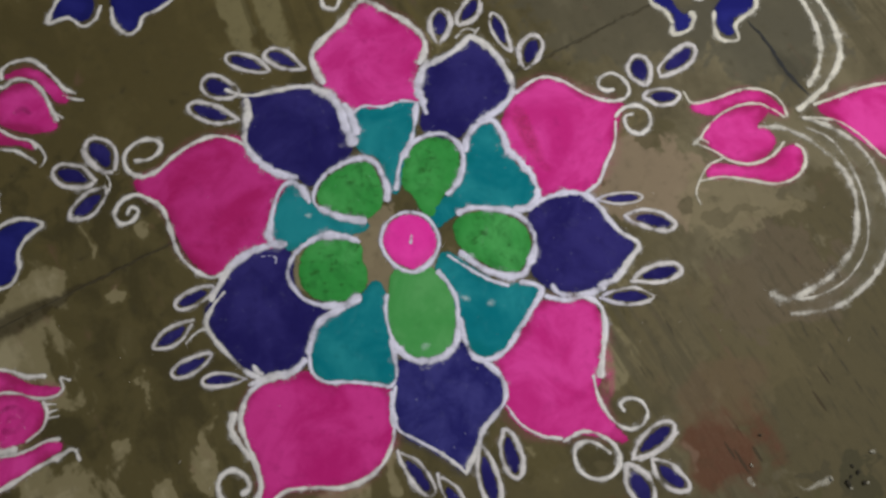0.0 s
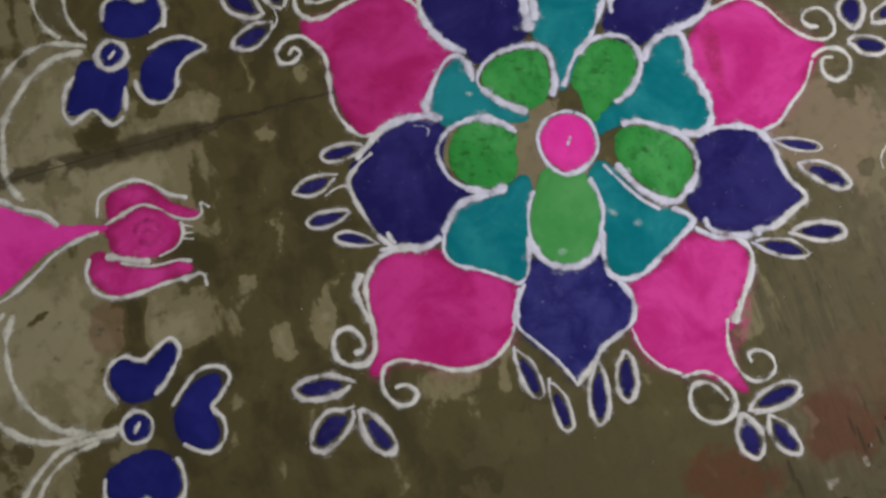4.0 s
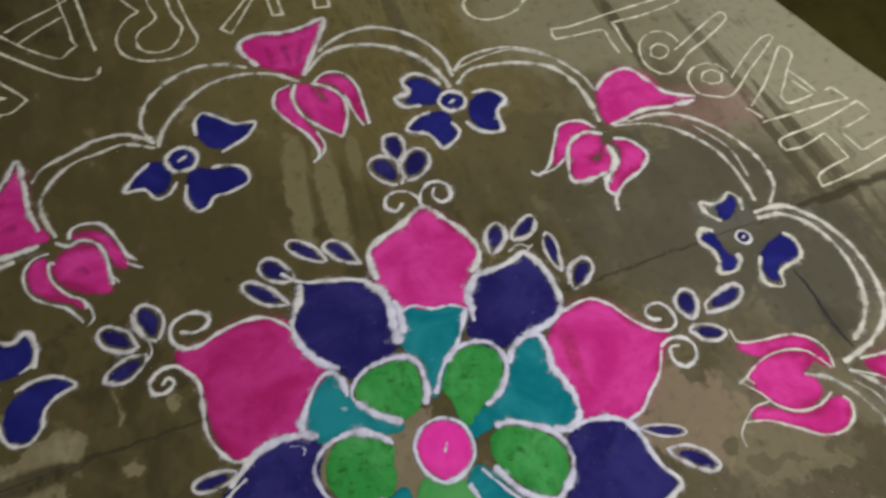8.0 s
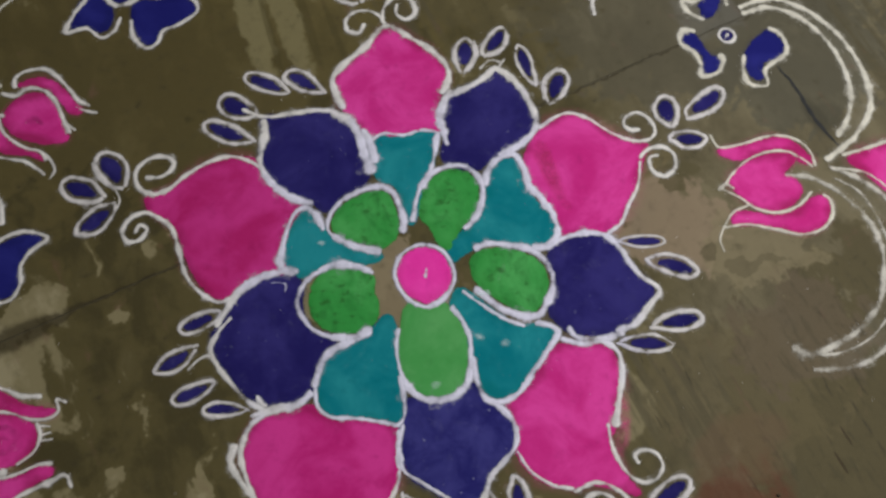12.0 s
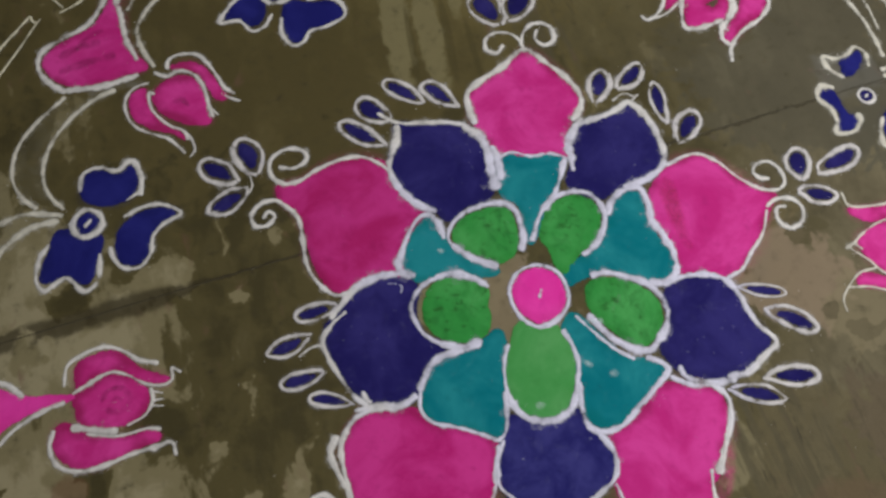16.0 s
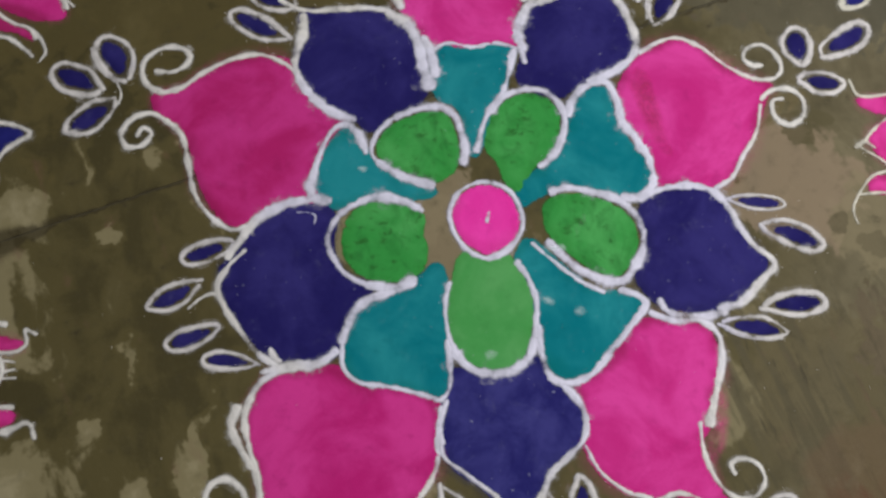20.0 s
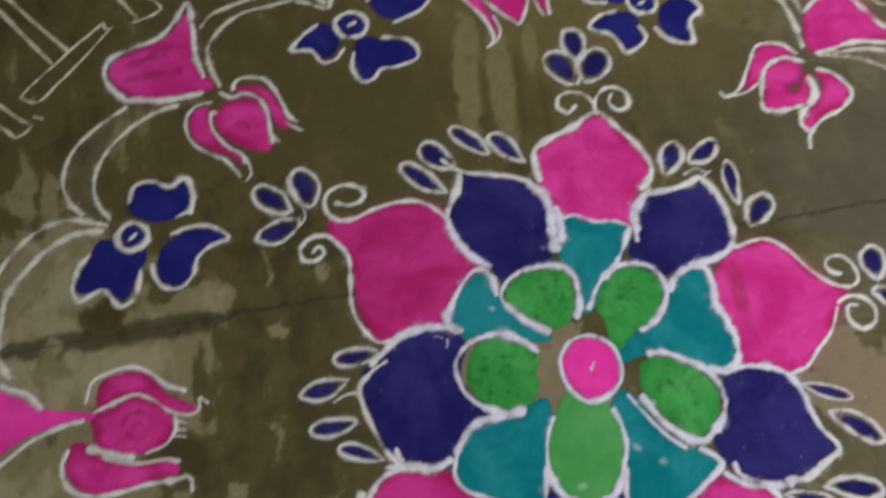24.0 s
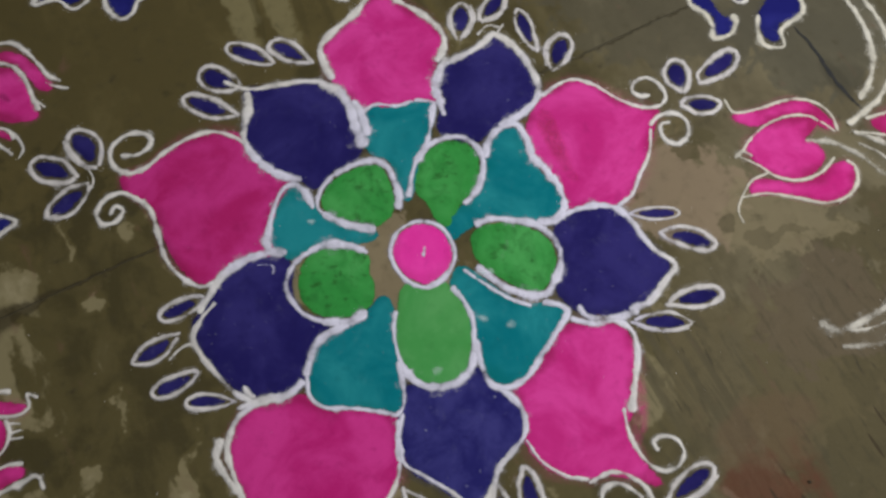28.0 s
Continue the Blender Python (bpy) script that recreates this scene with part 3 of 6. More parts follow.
def fill(name, parent, material, points, height=1.3, grow=None, soft=None):
    """A bed of powder spread inside an outline; height in millimetres."""
    from mathutils.geometry import delaunay_2d_cdt
    c = spline(points, True, 0.45)
    o = spot(parent)
    size = min(c.max(0) - c.min(0))
    grow = (0.0 if material in (WHITE, HOT_PINK) else 0.16 if material is GREEN else 0.75 if size > 12 else 0.5 if size > 6 else 0.14) if grow is None else grow
    way = np.roll(c, -1, 0) - np.roll(c, 1, 0)
    way /= np.linalg.norm(way, axis=1)[:, None] + 1e-9
    turn = 1.0 if np.sum(c[:, 0] * np.roll(c[:, 1], -1) - c[:, 1] * np.roll(c[:, 0], -1)) > 0 else -1.0
    c = c + grow * turn * np.stack([way[:, 1], -way[:, 0]], 1)
    edge = np.array([p + 0.16 * np.array([wobble(*(p + o), 0.9, 2.2) + 0.6 * wobble(*(p + o), 0.4, 2.9), wobble(*(p + o), 0.9, 6.2) + 0.6 * wobble(*(p + o), 0.4, 6.9)]) for p in c])
    low, high = edge.min(0), edge.max(0)
    gap = min(0.75, 0.22 * min(high - low))
    inner = [(x + gap * random.uniform(-0.25, 0.25), y + gap * random.uniform(-0.25, 0.25)) for x in np.arange(low[0], high[0], gap) for y in np.arange(low[1], high[1], gap)]
    if inner:
        d = np.linalg.norm(np.array(inner)[:, None] - edge[None], axis=2).min(1)
        inner = [p for p, far in zip(inner, d) if far > 0.45 * gap]
    pts = [Vector(p) for p in edge] + [Vector(p) for p in inner]
    v, _, f, *_ = delaunay_2d_cdt(pts, [], [list(range(len(edge)))], 1, 1e-5)
    p = np.array([tuple(q) for q in v])
    d = np.linalg.norm(p[:, None] - edge[None], axis=2).min(1)
    bed = height / 1000
    verts = [(x / 100, y / 100, 0.0002 if far < 1e-3 else bed * min(1, 0.45 + far / (gap + 0.1)) * (1 + 0.3 * wobble(x + o[0], y + o[1], 2.2, 4.4) + 0.2 * wobble(x + o[0], y + o[1], 0.8, 8.4))) for (x, y), far in zip(p, d)]
    soft = soft or min(0.55, 0.16 * size)
    bed = mesh_object(name, verts, [tuple(q) for q in f], material, parent, cover=np.minimum(1, d / soft), rim=np.minimum(1, d / 2.8))
    if material in (PINK, ROSE, CRIMSON, BLUE, INDIGO, DUSTY_INDIGO) and size > 3:
        fringe(bed, c, turn, PINK_FRINGE if material in (PINK, ROSE, CRIMSON) else BLUE_FRINGE, 2.0 if material in (PINK, ROSE, CRIMSON) and size > 12 else 1.1)
    return bed


def fringe(parent, c, turn, material, reach):
    """Stray powder on the slab round a bed, thinning outwards."""
    way = np.roll(c, -2, 0) - np.roll(c, 2, 0)
    way /= np.linalg.norm(way, axis=1)[:, None] + 1e-9
    out = turn * np.stack([way[:, 1], -way[:, 0]], 1)
    o = spot(parent)
    rim = [(p, v, reach * max(0.25, 0.8 + 0.9 * wobble(*(p + o), 7.0, 12.5))) for p, v in zip(c[::2], out[::2])]
    verts = [(*(p + v * k * far) / 100, 0.0009) for p, v, far in rim for k in (-0.2, 0.3, 1.0)]
    n = len(rim)
    faces = [(3 * i + k, 3 * i + k + 1, 3 * ((i + 1) % n) + k + 1, 3 * ((i + 1) % n) + k) for i in range(n) for k in (0, 1)]
    ob = mesh_object("stray_powder", verts, faces, material, parent, cover=[1.0, 0.6, 0.0] * n)
    ob.visible_shadow = False
    return ob


def leaf(parent, tip, end, half):
    """A drop-shaped leaf: indigo inside, white round it, pointed towards the stem."""
    a, b = np.array(tip, float), np.array(end, float)
    u = b - a
    half *= 1.06
    v = np.array([-u[1], u[0]]) / np.linalg.norm(u) * half
    lean = random.uniform(-0.14, 0.14)
    plan = [(0.0, 0.0), (0.13, 0.46), (0.38, 0.90 + lean), (0.68, 0.96 + lean), (0.92, 0.60), (1.0, 0.0), (0.90, -0.62), (0.66, -0.96 + lean), (0.37, -0.88 + lean), (0.12, -0.44)]
    plan = [(s + random.uniform(-0.035, 0.035), w + random.uniform(-0.08, 0.08)) for s, w in plan]
    inside = random.uniform(0.50, 0.63)
    body = fill("leaf", parent, INDIGO, [tuple(a + u * (0.53 + (s - 0.5) * 0.70) + v * w * inside) for s, w in plan])
    tagged(body, "indigo leaf with a white rim")
    width = min(0.90, max(0.42, half * 0.42))
    rim = [tuple(a + u * (0.5 + (s - 0.5) * 0.95) + v * w * 0.88) for s, w in plan]
    tail = a - u * random.uniform(-0.02, 0.05) + v * random.uniform(-0.12, 0.12)
    line("outline", body, width, rim + [tuple(tail)], LEAF_WHITE)
    if random.random() < 0.5:  # a second, hastier pass of the hand along one side
        side = rim[1:5] if random.random() < 0.5 else rim[6:]
        out = random.uniform(1.10, 1.24)
        line("second_outline", body, 0.5 * width, [tuple(a + 0.5 * u + (np.array(q) - a - 0.5 * u) * out) for q in side], LEAF_WHITE)
    return body


def ring(parent, material, x, y, r, width):
    """The round heart of a bow flower: a coloured dot, a white ring, a white dab."""
    circle = [(x + k * math.cos(a), y + k * math.sin(a)) for a, k in ((i * math.pi / 5, r * (1 + 0.03 * math.sin(3 * i))) for i in range(10))]
    heart = fill("heart", parent, material, [(x + (px - x) * 0.85, y + (py - y) * 0.85) for px, py in circle])
    line("ring", heart, width, circle, closed=True)
    s, a = 0.36 * r, random.uniform(0.3, 1.3)
    u, v = (s * math.cos(a), s * math.sin(a)), (-0.45 * s * math.sin(a), 0.45 * s * math.cos(a))
    fill("dab", heart, WHITE, [(x + i * u[0] + j * v[0], y + i * u[1] + j * v[1]) for i, j in ((-1.1, -0.6), (0.9, -1), (1.2, 0.6), (-0.9, 1))], 2.4)
    return heart


# ---- ground and slabs ----
ground = mesh_object("ground", [(-300, -300, -0.07), (300, -300, -0.07), (300, 300, -0.07), (-300, 300, -0.07)], [(0, 1, 2, 3)], SOIL, smooth=False)
tagged(ground, "dark bare soil round the concrete", "ground", kind="structure")

pavement = tagged(new("pavement"), "worn brown concrete slabs with a dirty joint, partly damp", "pavement", kind="structure")


def joint(x):
    return 0.219 + 0.312 * x


def slab(side, label):
    """One slab up to the joint; the outer edge bends off to the north-east."""
    xs = np.arange(-7.0, 1.40, 0.03)
    seam = [(x, joint(x) + side * (0.0012 + 0.0006 * wobble(100 * x, 0, 9, side) + 0.0005 * wobble(100 * x, 0, 2, side))) for x in xs]
    rest = [(1.365, 0.645), (1.294, 0.722), (1.203, 0.836), (1.130, 0.948), (1.070, 1.053), (0.990, 1.19), (0.955, 1.28), (0.90, 1.5), (0.60, 2.2), (-0.4, 4.5), (-7, 6)] if side > 0 else [(1.75, 0.2), (3.2, -1.2), (5, -4), (5, -7), (-7, -7)]
    loop = seam + (spline([tuple(q) for q in rest], gap=0.06).tolist() if side > 0 else rest)
    n = len(loop)
    verts = [(x, y, 0.0) for x, y in loop] + [(x, y, -0.1) for x, y in loop]
    up = list(range(n)) if side > 0 else list(range(n))[::-1]
    faces = [tuple(up)] + [(i, i + n, (i + 1) % n + n, (i + 1) % n) for i in range(n)]
    bm = bmesh.new()
    vs = [bm.verts.new(v) for v in verts]
    for f in faces:
        bm.faces.new([vs[i] for i in f])
    bmesh.ops.recalc_face_normals(bm, faces=bm.faces)
    bmesh.ops.triangulate(bm, faces=[f for f in bm.faces if len(f.verts) > 4])
    me = bpy.data.meshes.new("slab")
    bm.to_mesh(me)
    bm.free()
    me.materials.append(CONCRETE)
    ob = new("slab", me)
    ob.parent = pavement
    return tagged(ob, label)


slab(1, "concrete slab with an outer edge")
slab(-1, "concrete slab, mottled and broom-marked")
ends = [(-7, joint(-7)), (1.39, joint(1.39))]
mesh_object("joint_filling", [(x, y + k * 0.006, -0.0015) for x, y in ends for k in (-1, 1)], [(0, 2, 3, 1)], GROOVE, pavement, False)


def crack(points, width):
    """A thin black hairline of dirt in the slab."""
    c = spline(points, False, 0.5)
    way = np.gradient(c, axis=0)
    way /= np.linalg.norm(way, axis=1)[:, None]
    verts = []
    for i, (p, w) in enumerate(zip(c, way)):
        h = width / 2 * math.sin(math.pi * (i + 0.6) / (len(c) + 0.2)) ** 0.5 * (1 + 0.5 * wobble(*p, 1.3)) 
        s = np.array([-w[1], w[0]])
        p = p + s * 0.25 * wobble(*p, 2.0, 5)
        verts += [(*(p + s * h) / 100, 0.0006), (*(p - s * h) / 100, 0.0006)]
    return mesh_object("crack", verts, [(2 * i, 2 * i + 1, 2 * i + 3, 2 * i + 2) for i in range(len(c) - 1)], CRACK, pavement, False)


crack([(77.0, 32.5), (79.2, 26.7), (80.4, 21.4), (81.9, 17.0), (83.6, 13.2)], 0.75)

# ---- the drawing ----

m = motif("rangoli_flower", 0.0, 0.0, "big rangoli flower of pink, indigo, teal and green powder on concrete", "rangoli flower", "")
p = fill("centre_disc", m, HOT_PINK, [(-5.0, 0.3), (-3.5, 3.8), (0.1, 5.2), (3.7, 3.7), (5.2, -0.5), (4.0, -3.8), (0.1, -5.9), (-3.2, -4.1)])
line("outline", p, 0.90, [(-5.2, 0.4), (-3.6, 4.0), (0.2, 5.5), (3.8, 3.9), (5.5, -0.6), (4.1, -4.0), (0.0, -6.3), (-3.5, -4.3)], closed=True)
line("mark", p, 0.70, [(0.7, 0.9), (0.4, 0.1), (0.1, -0.9)])
p = fill("green_petal", m, GREEN, [(-8.9, 0.8), (-11.2, 2.4), (-14.7, 3.5), (-18.0, 2.9), (-19.9, 1.2), (-20.9, -1.4), (-21.0, -4.0), (-19.8, -6.6), (-17.2, -8.5), (-13.8, -9.1), (-10.5, -8.2), (-9.2, -6.8), (-8.6, -4.4), (-9.1, -1.9)])
line("outline", p, 1.36, [(-8.9, 1.4), (-11.6, 3.1), (-14.7, 3.9), (-18.2, 3.4), (-21.3, 1.5)])
line("outline", p, 0.86, [(-20.6, 2.1), (-21.5, 1.2), (-22.9, -1.3), (-22.6, -4.2), (-20.8, -7.2), (-17.4, -9.2), (-16.0, -9.5)])
line("outline", p, 1.24, [(-18.0, -9.1), (-13.9, -9.7), (-10.5, -8.6)])
p = fill("green_petal", m, GREEN, [(-6.9, 5.8), (-9.7, 6.9), (-13.0, 8.5), (-15.0, 10.2), (-15.5, 11.8), (-14.5, 14.0), (-12.1, 16.0), (-9.2, 17.1), (-5.9, 17.4), (-4.3, 16.6), (-3.2, 13.2), (-2.8, 10.5), (-3.3, 8.5), (-4.4, 6.9)])
line("outline", p, 1.40, [(-7.0, 5.2), (-9.7, 6.1), (-13.2, 7.9), (-15.5, 9.8)])
line("outline", p, 0.80, [(-14.9, 9.2), (-15.8, 10.2), (-16.1, 11.8), (-15.0, 14.3), (-12.4, 16.6), (-10.6, 17.2)])
line("outline", p, 1.22, [(-12.6, 16.4), (-9.1, 17.7), (-5.8, 18.1), (-3.6, 17.0), (-2.5, 13.5), (-2.1, 10.4), (-2.7, 8.2)])
p = fill("green_petal", m, GREEN, [(0.9, 13.0), (2.2, 16.2), (4.2, 18.3), (6.7, 19.5), (9.7, 19.5), (11.9, 17.9), (12.8, 15.1), (12.2, 12.0), (10.8, 9.5), (8.4, 7.7), (6.3, 4.1), (4.6, 2.9), (3.1, 5.8), (2.2, 8.8), (1.1, 10.3)])
line("outline", p, 1.01, [(-0.5, 10.1), (0.4, 13.2), (1.8, 16.5), (3.9, 18.9), (6.8, 20.1), (10.0, 20.1), (12.5, 18.3), (13.5, 15.3), (12.7, 11.9), (11.2, 9.2), (8.6, 7.3)])
p = fill("green_petal", m, GREEN, [(9.8, 2.4), (12.2, 3.1), (16.1, 2.4), (19.6, 0.7), (21.7, -1.8), (22.2, -4.8), (20.8, -8.0), (18.6, -10.1), (15.4, -9.4), (12.9, -7.6), (10.6, -5.4), (9.0, -3.3), (8.5, -1.1), (8.6, 1.4)])
line("outline", p, 1.26, [(9.7, 3.1), (12.1, 3.8), (16.2, 3.0), (20.2, 1.3), (22.4, -1.5), (22.9, -4.8), (21.3, -8.4), (18.8, -10.8), (15.3, -10.1), (12.5, -8.3), (10.2, -6.0), (8.7, -3.9)])
p = fill("green_petal", m, PALE_GREEN, [(-5.3, -9.4), (-6.2, -12.9), (-6.1, -16.3), (-5.3, -19.3), (-3.5, -21.3), (-0.6, -22.2), (2.2, -21.8), (4.2, -19.9), (5.1, -16.7), (5.6, -12.8), (4.8, -9.8), (3.5, -7.1), (2.4, -6.0), (-0.7, -6.4), (-3.3, -5.3), (-4.7, -6.9)])
line("outline", p, 0.72, [(-5.9, -9.3), (-6.8, -12.8), (-6.7, -16.5), (-5.8, -19.6), (-4.8, -20.9)])
line("outline", p, 1.14, [(-6.2, -19.2), (-3.8, -21.9), (-0.7, -22.8), (2.4, -22.3), (4.7, -20.2), (5.4, -18.0)])
line("outline", p, 0.86, [(5.2, -19.2), (5.7, -16.8), (6.2, -12.6), (5.3, -9.4), (3.9, -6.8)])
p = fill("teal_petal", m, TEAL, [(-5.3, 27.9), (-3.1, 28.7), (0.1, 27.8), (4.0, 28.3), (6.6, 27.2), (5.6, 23.7), (4.4, 20.3), (2.0, 16.5), (0.2, 11.5), (-0.9, 9.9), (-1.7, 11.7), (-1.6, 15.7), (-2.9, 18.2), (-5.1, 19.6), (-6.3, 22.6)])
line("outline", p, 0.68, [(-5.9, 27.8), (-3.6, 28.9), (0.7, 28.0), (4.0, 28.6), (7.5, 27.4)])
line("outline", p, 1.01, [(6.8, 27.4), (5.6, 23.1), (4.0, 19.2), (2.0, 16.5)])
p = fill("teal_petal", m, TEAL, [(20.0, 19.8), (21.0, 15.0), (22.9, 10.2), (25.0, 7.1), (25.0, 3.8), (23.3, 2.5), (20.3, 2.4), (16.3, 3.5), (12.2, 4.6), (7.7, 2.8), (5.5, 1.7), (4.6, 2.6), (7.1, 5.7), (11.7, 8.6), (13.6, 12.9), (15.0, 16.8), (17.5, 19.5)])
line("outline", p, 1.22, [(13.9, 15.2), (15.2, 18.4), (17.1, 20.1), (20.5, 20.9), (21.9, 17.9), (22.2, 14.3), (24.3, 10.6), (25.6, 7.1), (25.5, 3.7), (23.4, 1.9), (20.3, 1.9)])
p = fill("teal_petal", m, TEAL, [(5.8, -4.1), (7.7, -5.4), (11.3, -9.2), (15.0, -12.2), (19.0, -12.8), (21.3, -14.0), (19.4, -16.7), (16.4, -20.0), (12.5, -23.7), (9.7, -24.1), (7.7, -22.8), (6.5, -19.4), (6.2, -14.2), (5.7, -10.0), (4.2, -6.6)])
line("outline", p, 0.73, [(6.3, -4.2), (9.0, -7.0), (12.7, -10.4), (16.2, -12.4)])
line("outline", p, 1.00, [(18.1, -12.0), (21.0, -13.2), (21.8, -14.4), (19.3, -17.3), (15.7, -21.0), (12.8, -23.8), (9.6, -24.7), (7.2, -23.7), (6.2, -20.5), (6.1, -16.3)])
p = fill("teal_petal", m, TEAL, [(-7.5, -7.0), (-6.6, -9.7), (-7.1, -13.8), (-7.0, -19.0), (-7.0, -23.0), (-8.2, -25.1), (-10.8, -24.3), (-14.2, -23.4), (-18.6, -22.6), (-20.5, -21.3), (-21.0, -18.5), (-20.4, -14.7), (-18.9, -12.4), (-16.6, -11.1), (-12.4, -10.3), (-9.7, -8.5)])
line("outline", p, 1.28, [(-10.6, -9.1), (-14.5, -10.5), (-17.6, -11.2), (-20.0, -13.5), (-21.6, -17.4)])
line("outline", p, 0.64, [(-21.0, -15.6), (-21.5, -18.4), (-21.2, -21.0), (-19.2, -22.8), (-15.7, -23.5), (-11.9, -24.6), (-8.5, -25.8)])
line("outline", p, 0.94, [(-9.4, -25.6), (-8.2, -25.8), (-7.1, -24.5), (-6.7, -20.9), (-6.9, -17.6)])
p = fill("teal_petal", m, TEAL, [(-19.3, 15.2), (-17.7, 13.2), (-16.5, 10.2), (-13.0, 7.1), (-8.0, 5.1), (-7.3, 4.2), (-11.0, 3.7), (-15.2, 4.2), (-19.4, 3.2), (-22.0, 3.0), (-24.0, 4.8), (-24.4, 7.4), (-23.1, 11.2), (-20.9, 14.2)])
line("outline", p, 1.20, [(-16.9, 10.8), (-17.7, 13.6), (-19.4, 15.9), (-21.6, 15.2), (-23.4, 12.0), (-24.7, 8.5), (-25.2, 5.0), (-22.8, 3.2)])
p = fill("indigo_petal", m, INDIGO, [(-35.9, -2.8), (-34.2, -0.1), (-30.9, 2.0), (-26.7, 3.4), (-23.1, 2.6), (-22.1, 0.9), (-22.6, -2.7), (-21.3, -7.1), (-17.5, -9.8), (-19.7, -12.0), (-21.3, -15.4), (-22.2, -18.2), (-25.4, -19.7), (-29.3, -19.0), (-32.7, -16.9), (-35.4, -13.1), (-37.7, -9.0), (-37.8, -5.3)])
line("outline", p, 1.38, [(-37.5, -4.3), (-35.6, -1.6), (-33.3, 1.3), (-30.1, 3.2), (-25.6, 4.2), (-22.2, 3.7)])
line("outline", p, 0.92, [(-34.6, -2.9), (-37.1, -5.2), (-38.6, -8.2), (-37.8, -10.7), (-35.5, -14.5), (-32.7, -18.2), (-30.3, -19.9)])
line("outline", p, 1.20, [(-32.8, -20.5), (-28.4, -20.0), (-24.4, -19.7), (-22.0, -18.0)])
line("outline", p, 0.32, [(-27.3, 2.3), (-25.7, 2.2), (-24.7, 1.6), (-24.9, 0.4)])
line("outline", p, 0.60, [(-31.4, -17.2), (-30.7, -18.7), (-29.8, -19.3)])
line("outline", p, 0.51, [(-42.7, -11.1), (-41.0, -9.7), (-39.1, -9.1), (-37.6, -10.6)])
p = fill("indigo_petal", m, INDIGO, [(-25.8, 35.3), (-21.1, 35.4), (-14.5, 35.2), (-11.1, 33.7), (-8.9, 29.8), (-8.0, 25.2), (-7.4, 21.6), (-9.0, 18.8), (-12.9, 17.5), (-15.2, 15.2), (-16.3, 14.9), (-18.3, 16.9), (-21.9, 18.1), (-24.7, 20.6), (-26.6, 23.6), (-27.0, 27.8), (-25.8, 31.9)])
line("outline", p, 0.92, [(-29.7, 38.1), (-25.8, 35.9), (-21.1, 35.7), (-15.6, 35.8), (-12.0, 35.0)])
line("outline", p, 1.71, [(-12.9, 34.9), (-9.8, 32.9), (-8.1, 29.4), (-7.5, 25.1), (-6.5, 20.8)])
line("outline", p, 1.25, [(-7.3, 30.5), (-6.1, 27.1), (-5.7, 22.9)])
line("outline", p, 1.34, [(-25.8, 35.3), (-25.7, 32.5), (-26.8, 29.0), (-27.2, 26.0), (-26.1, 22.9), (-23.7, 19.7), (-20.7, 17.4), (-18.1, 16.4)])
p = fill("indigo_petal", m, INDIGO, [(9.6, 34.6), (13.3, 36.2), (17.6, 37.6), (20.3, 39.6), (22.6, 36.4), (24.7, 32.2), (25.9, 29.1), (25.3, 25.6), (22.1, 22.9), (18.8, 21.6), (15.2, 20.2), (13.1, 19.0), (9.1, 20.5), (7.3, 22.2), (8.3, 25.9), (9.3, 28.3), (8.9, 31.6)])
line("outline", p, 1.02, [(10.4, 35.1), (14.5, 36.5), (17.7, 38.1), (20.7, 40.4)])
line("outline", p, 1.21, [(20.1, 40.4), (23.0, 37.8), (25.0, 33.8), (26.3, 29.1), (26.1, 26.5), (24.3, 24.1), (20.5, 21.9), (17.6, 21.1)])
line("outline", p, 1.70, [(11.0, 36.4), (8.8, 33.3), (7.7, 29.7), (8.5, 26.8)])
line("outline", p, 0.94, [(7.9, 27.8), (8.4, 24.6)])
line("outline", p, 0.52, [(17.4, 40.3), (19.8, 42.0), (21.9, 41.2)])
line("outline", p, 0.39, [(21.0, 40.0), (22.7, 41.8)])
p = fill("indigo_petal", m, INDIGO, [(24.4, 1.4), (26.7, 2.5), (31.0, 2.7), (34.2, 1.3), (36.2, -1.5), (37.7, -5.0), (40.3, -9.3), (37.5, -12.1), (33.9, -14.9), (28.8, -15.6), (24.1, -14.4), (21.8, -11.7), (21.4, -9.5), (23.3, -5.4), (22.9, -1.2)])
line("outline", p, 1.07, [(22.5, 1.4), (25.1, 2.4), (30.0, 3.2), (34.1, 2.2), (36.2, -0.4), (37.5, -3.7), (39.0, -6.6), (41.6, -9.5), (38.7, -12.4), (35.6, -15.1), (31.9, -15.8)])
line("outline", p, 1.13, [(23.8, -13.6), (24.7, -15.6), (28.6, -16.6), (33.5, -16.2)])
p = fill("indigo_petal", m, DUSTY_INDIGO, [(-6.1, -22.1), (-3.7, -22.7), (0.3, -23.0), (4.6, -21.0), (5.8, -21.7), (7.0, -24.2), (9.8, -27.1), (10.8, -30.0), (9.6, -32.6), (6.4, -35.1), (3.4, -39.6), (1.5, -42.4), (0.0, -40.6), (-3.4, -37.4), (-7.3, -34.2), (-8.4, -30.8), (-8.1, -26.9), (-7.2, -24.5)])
line("outline", p, 0.97, [(6.7, -23.7), (9.4, -25.8), (11.1, -28.5), (10.9, -31.9), (8.2, -34.6), (6.0, -36.3), (4.1, -39.4), (1.5, -42.7)])
line("outline", p, 0.67, [(-8.8, -29.8), (-8.5, -33.2), (-6.1, -35.4), (-2.6, -38.2), (0.0, -40.9), (1.6, -43.1)])
line("outline", p, 0.88, [(-7.4, -25.8), (-8.6, -28.8), (-8.7, -32.0)])
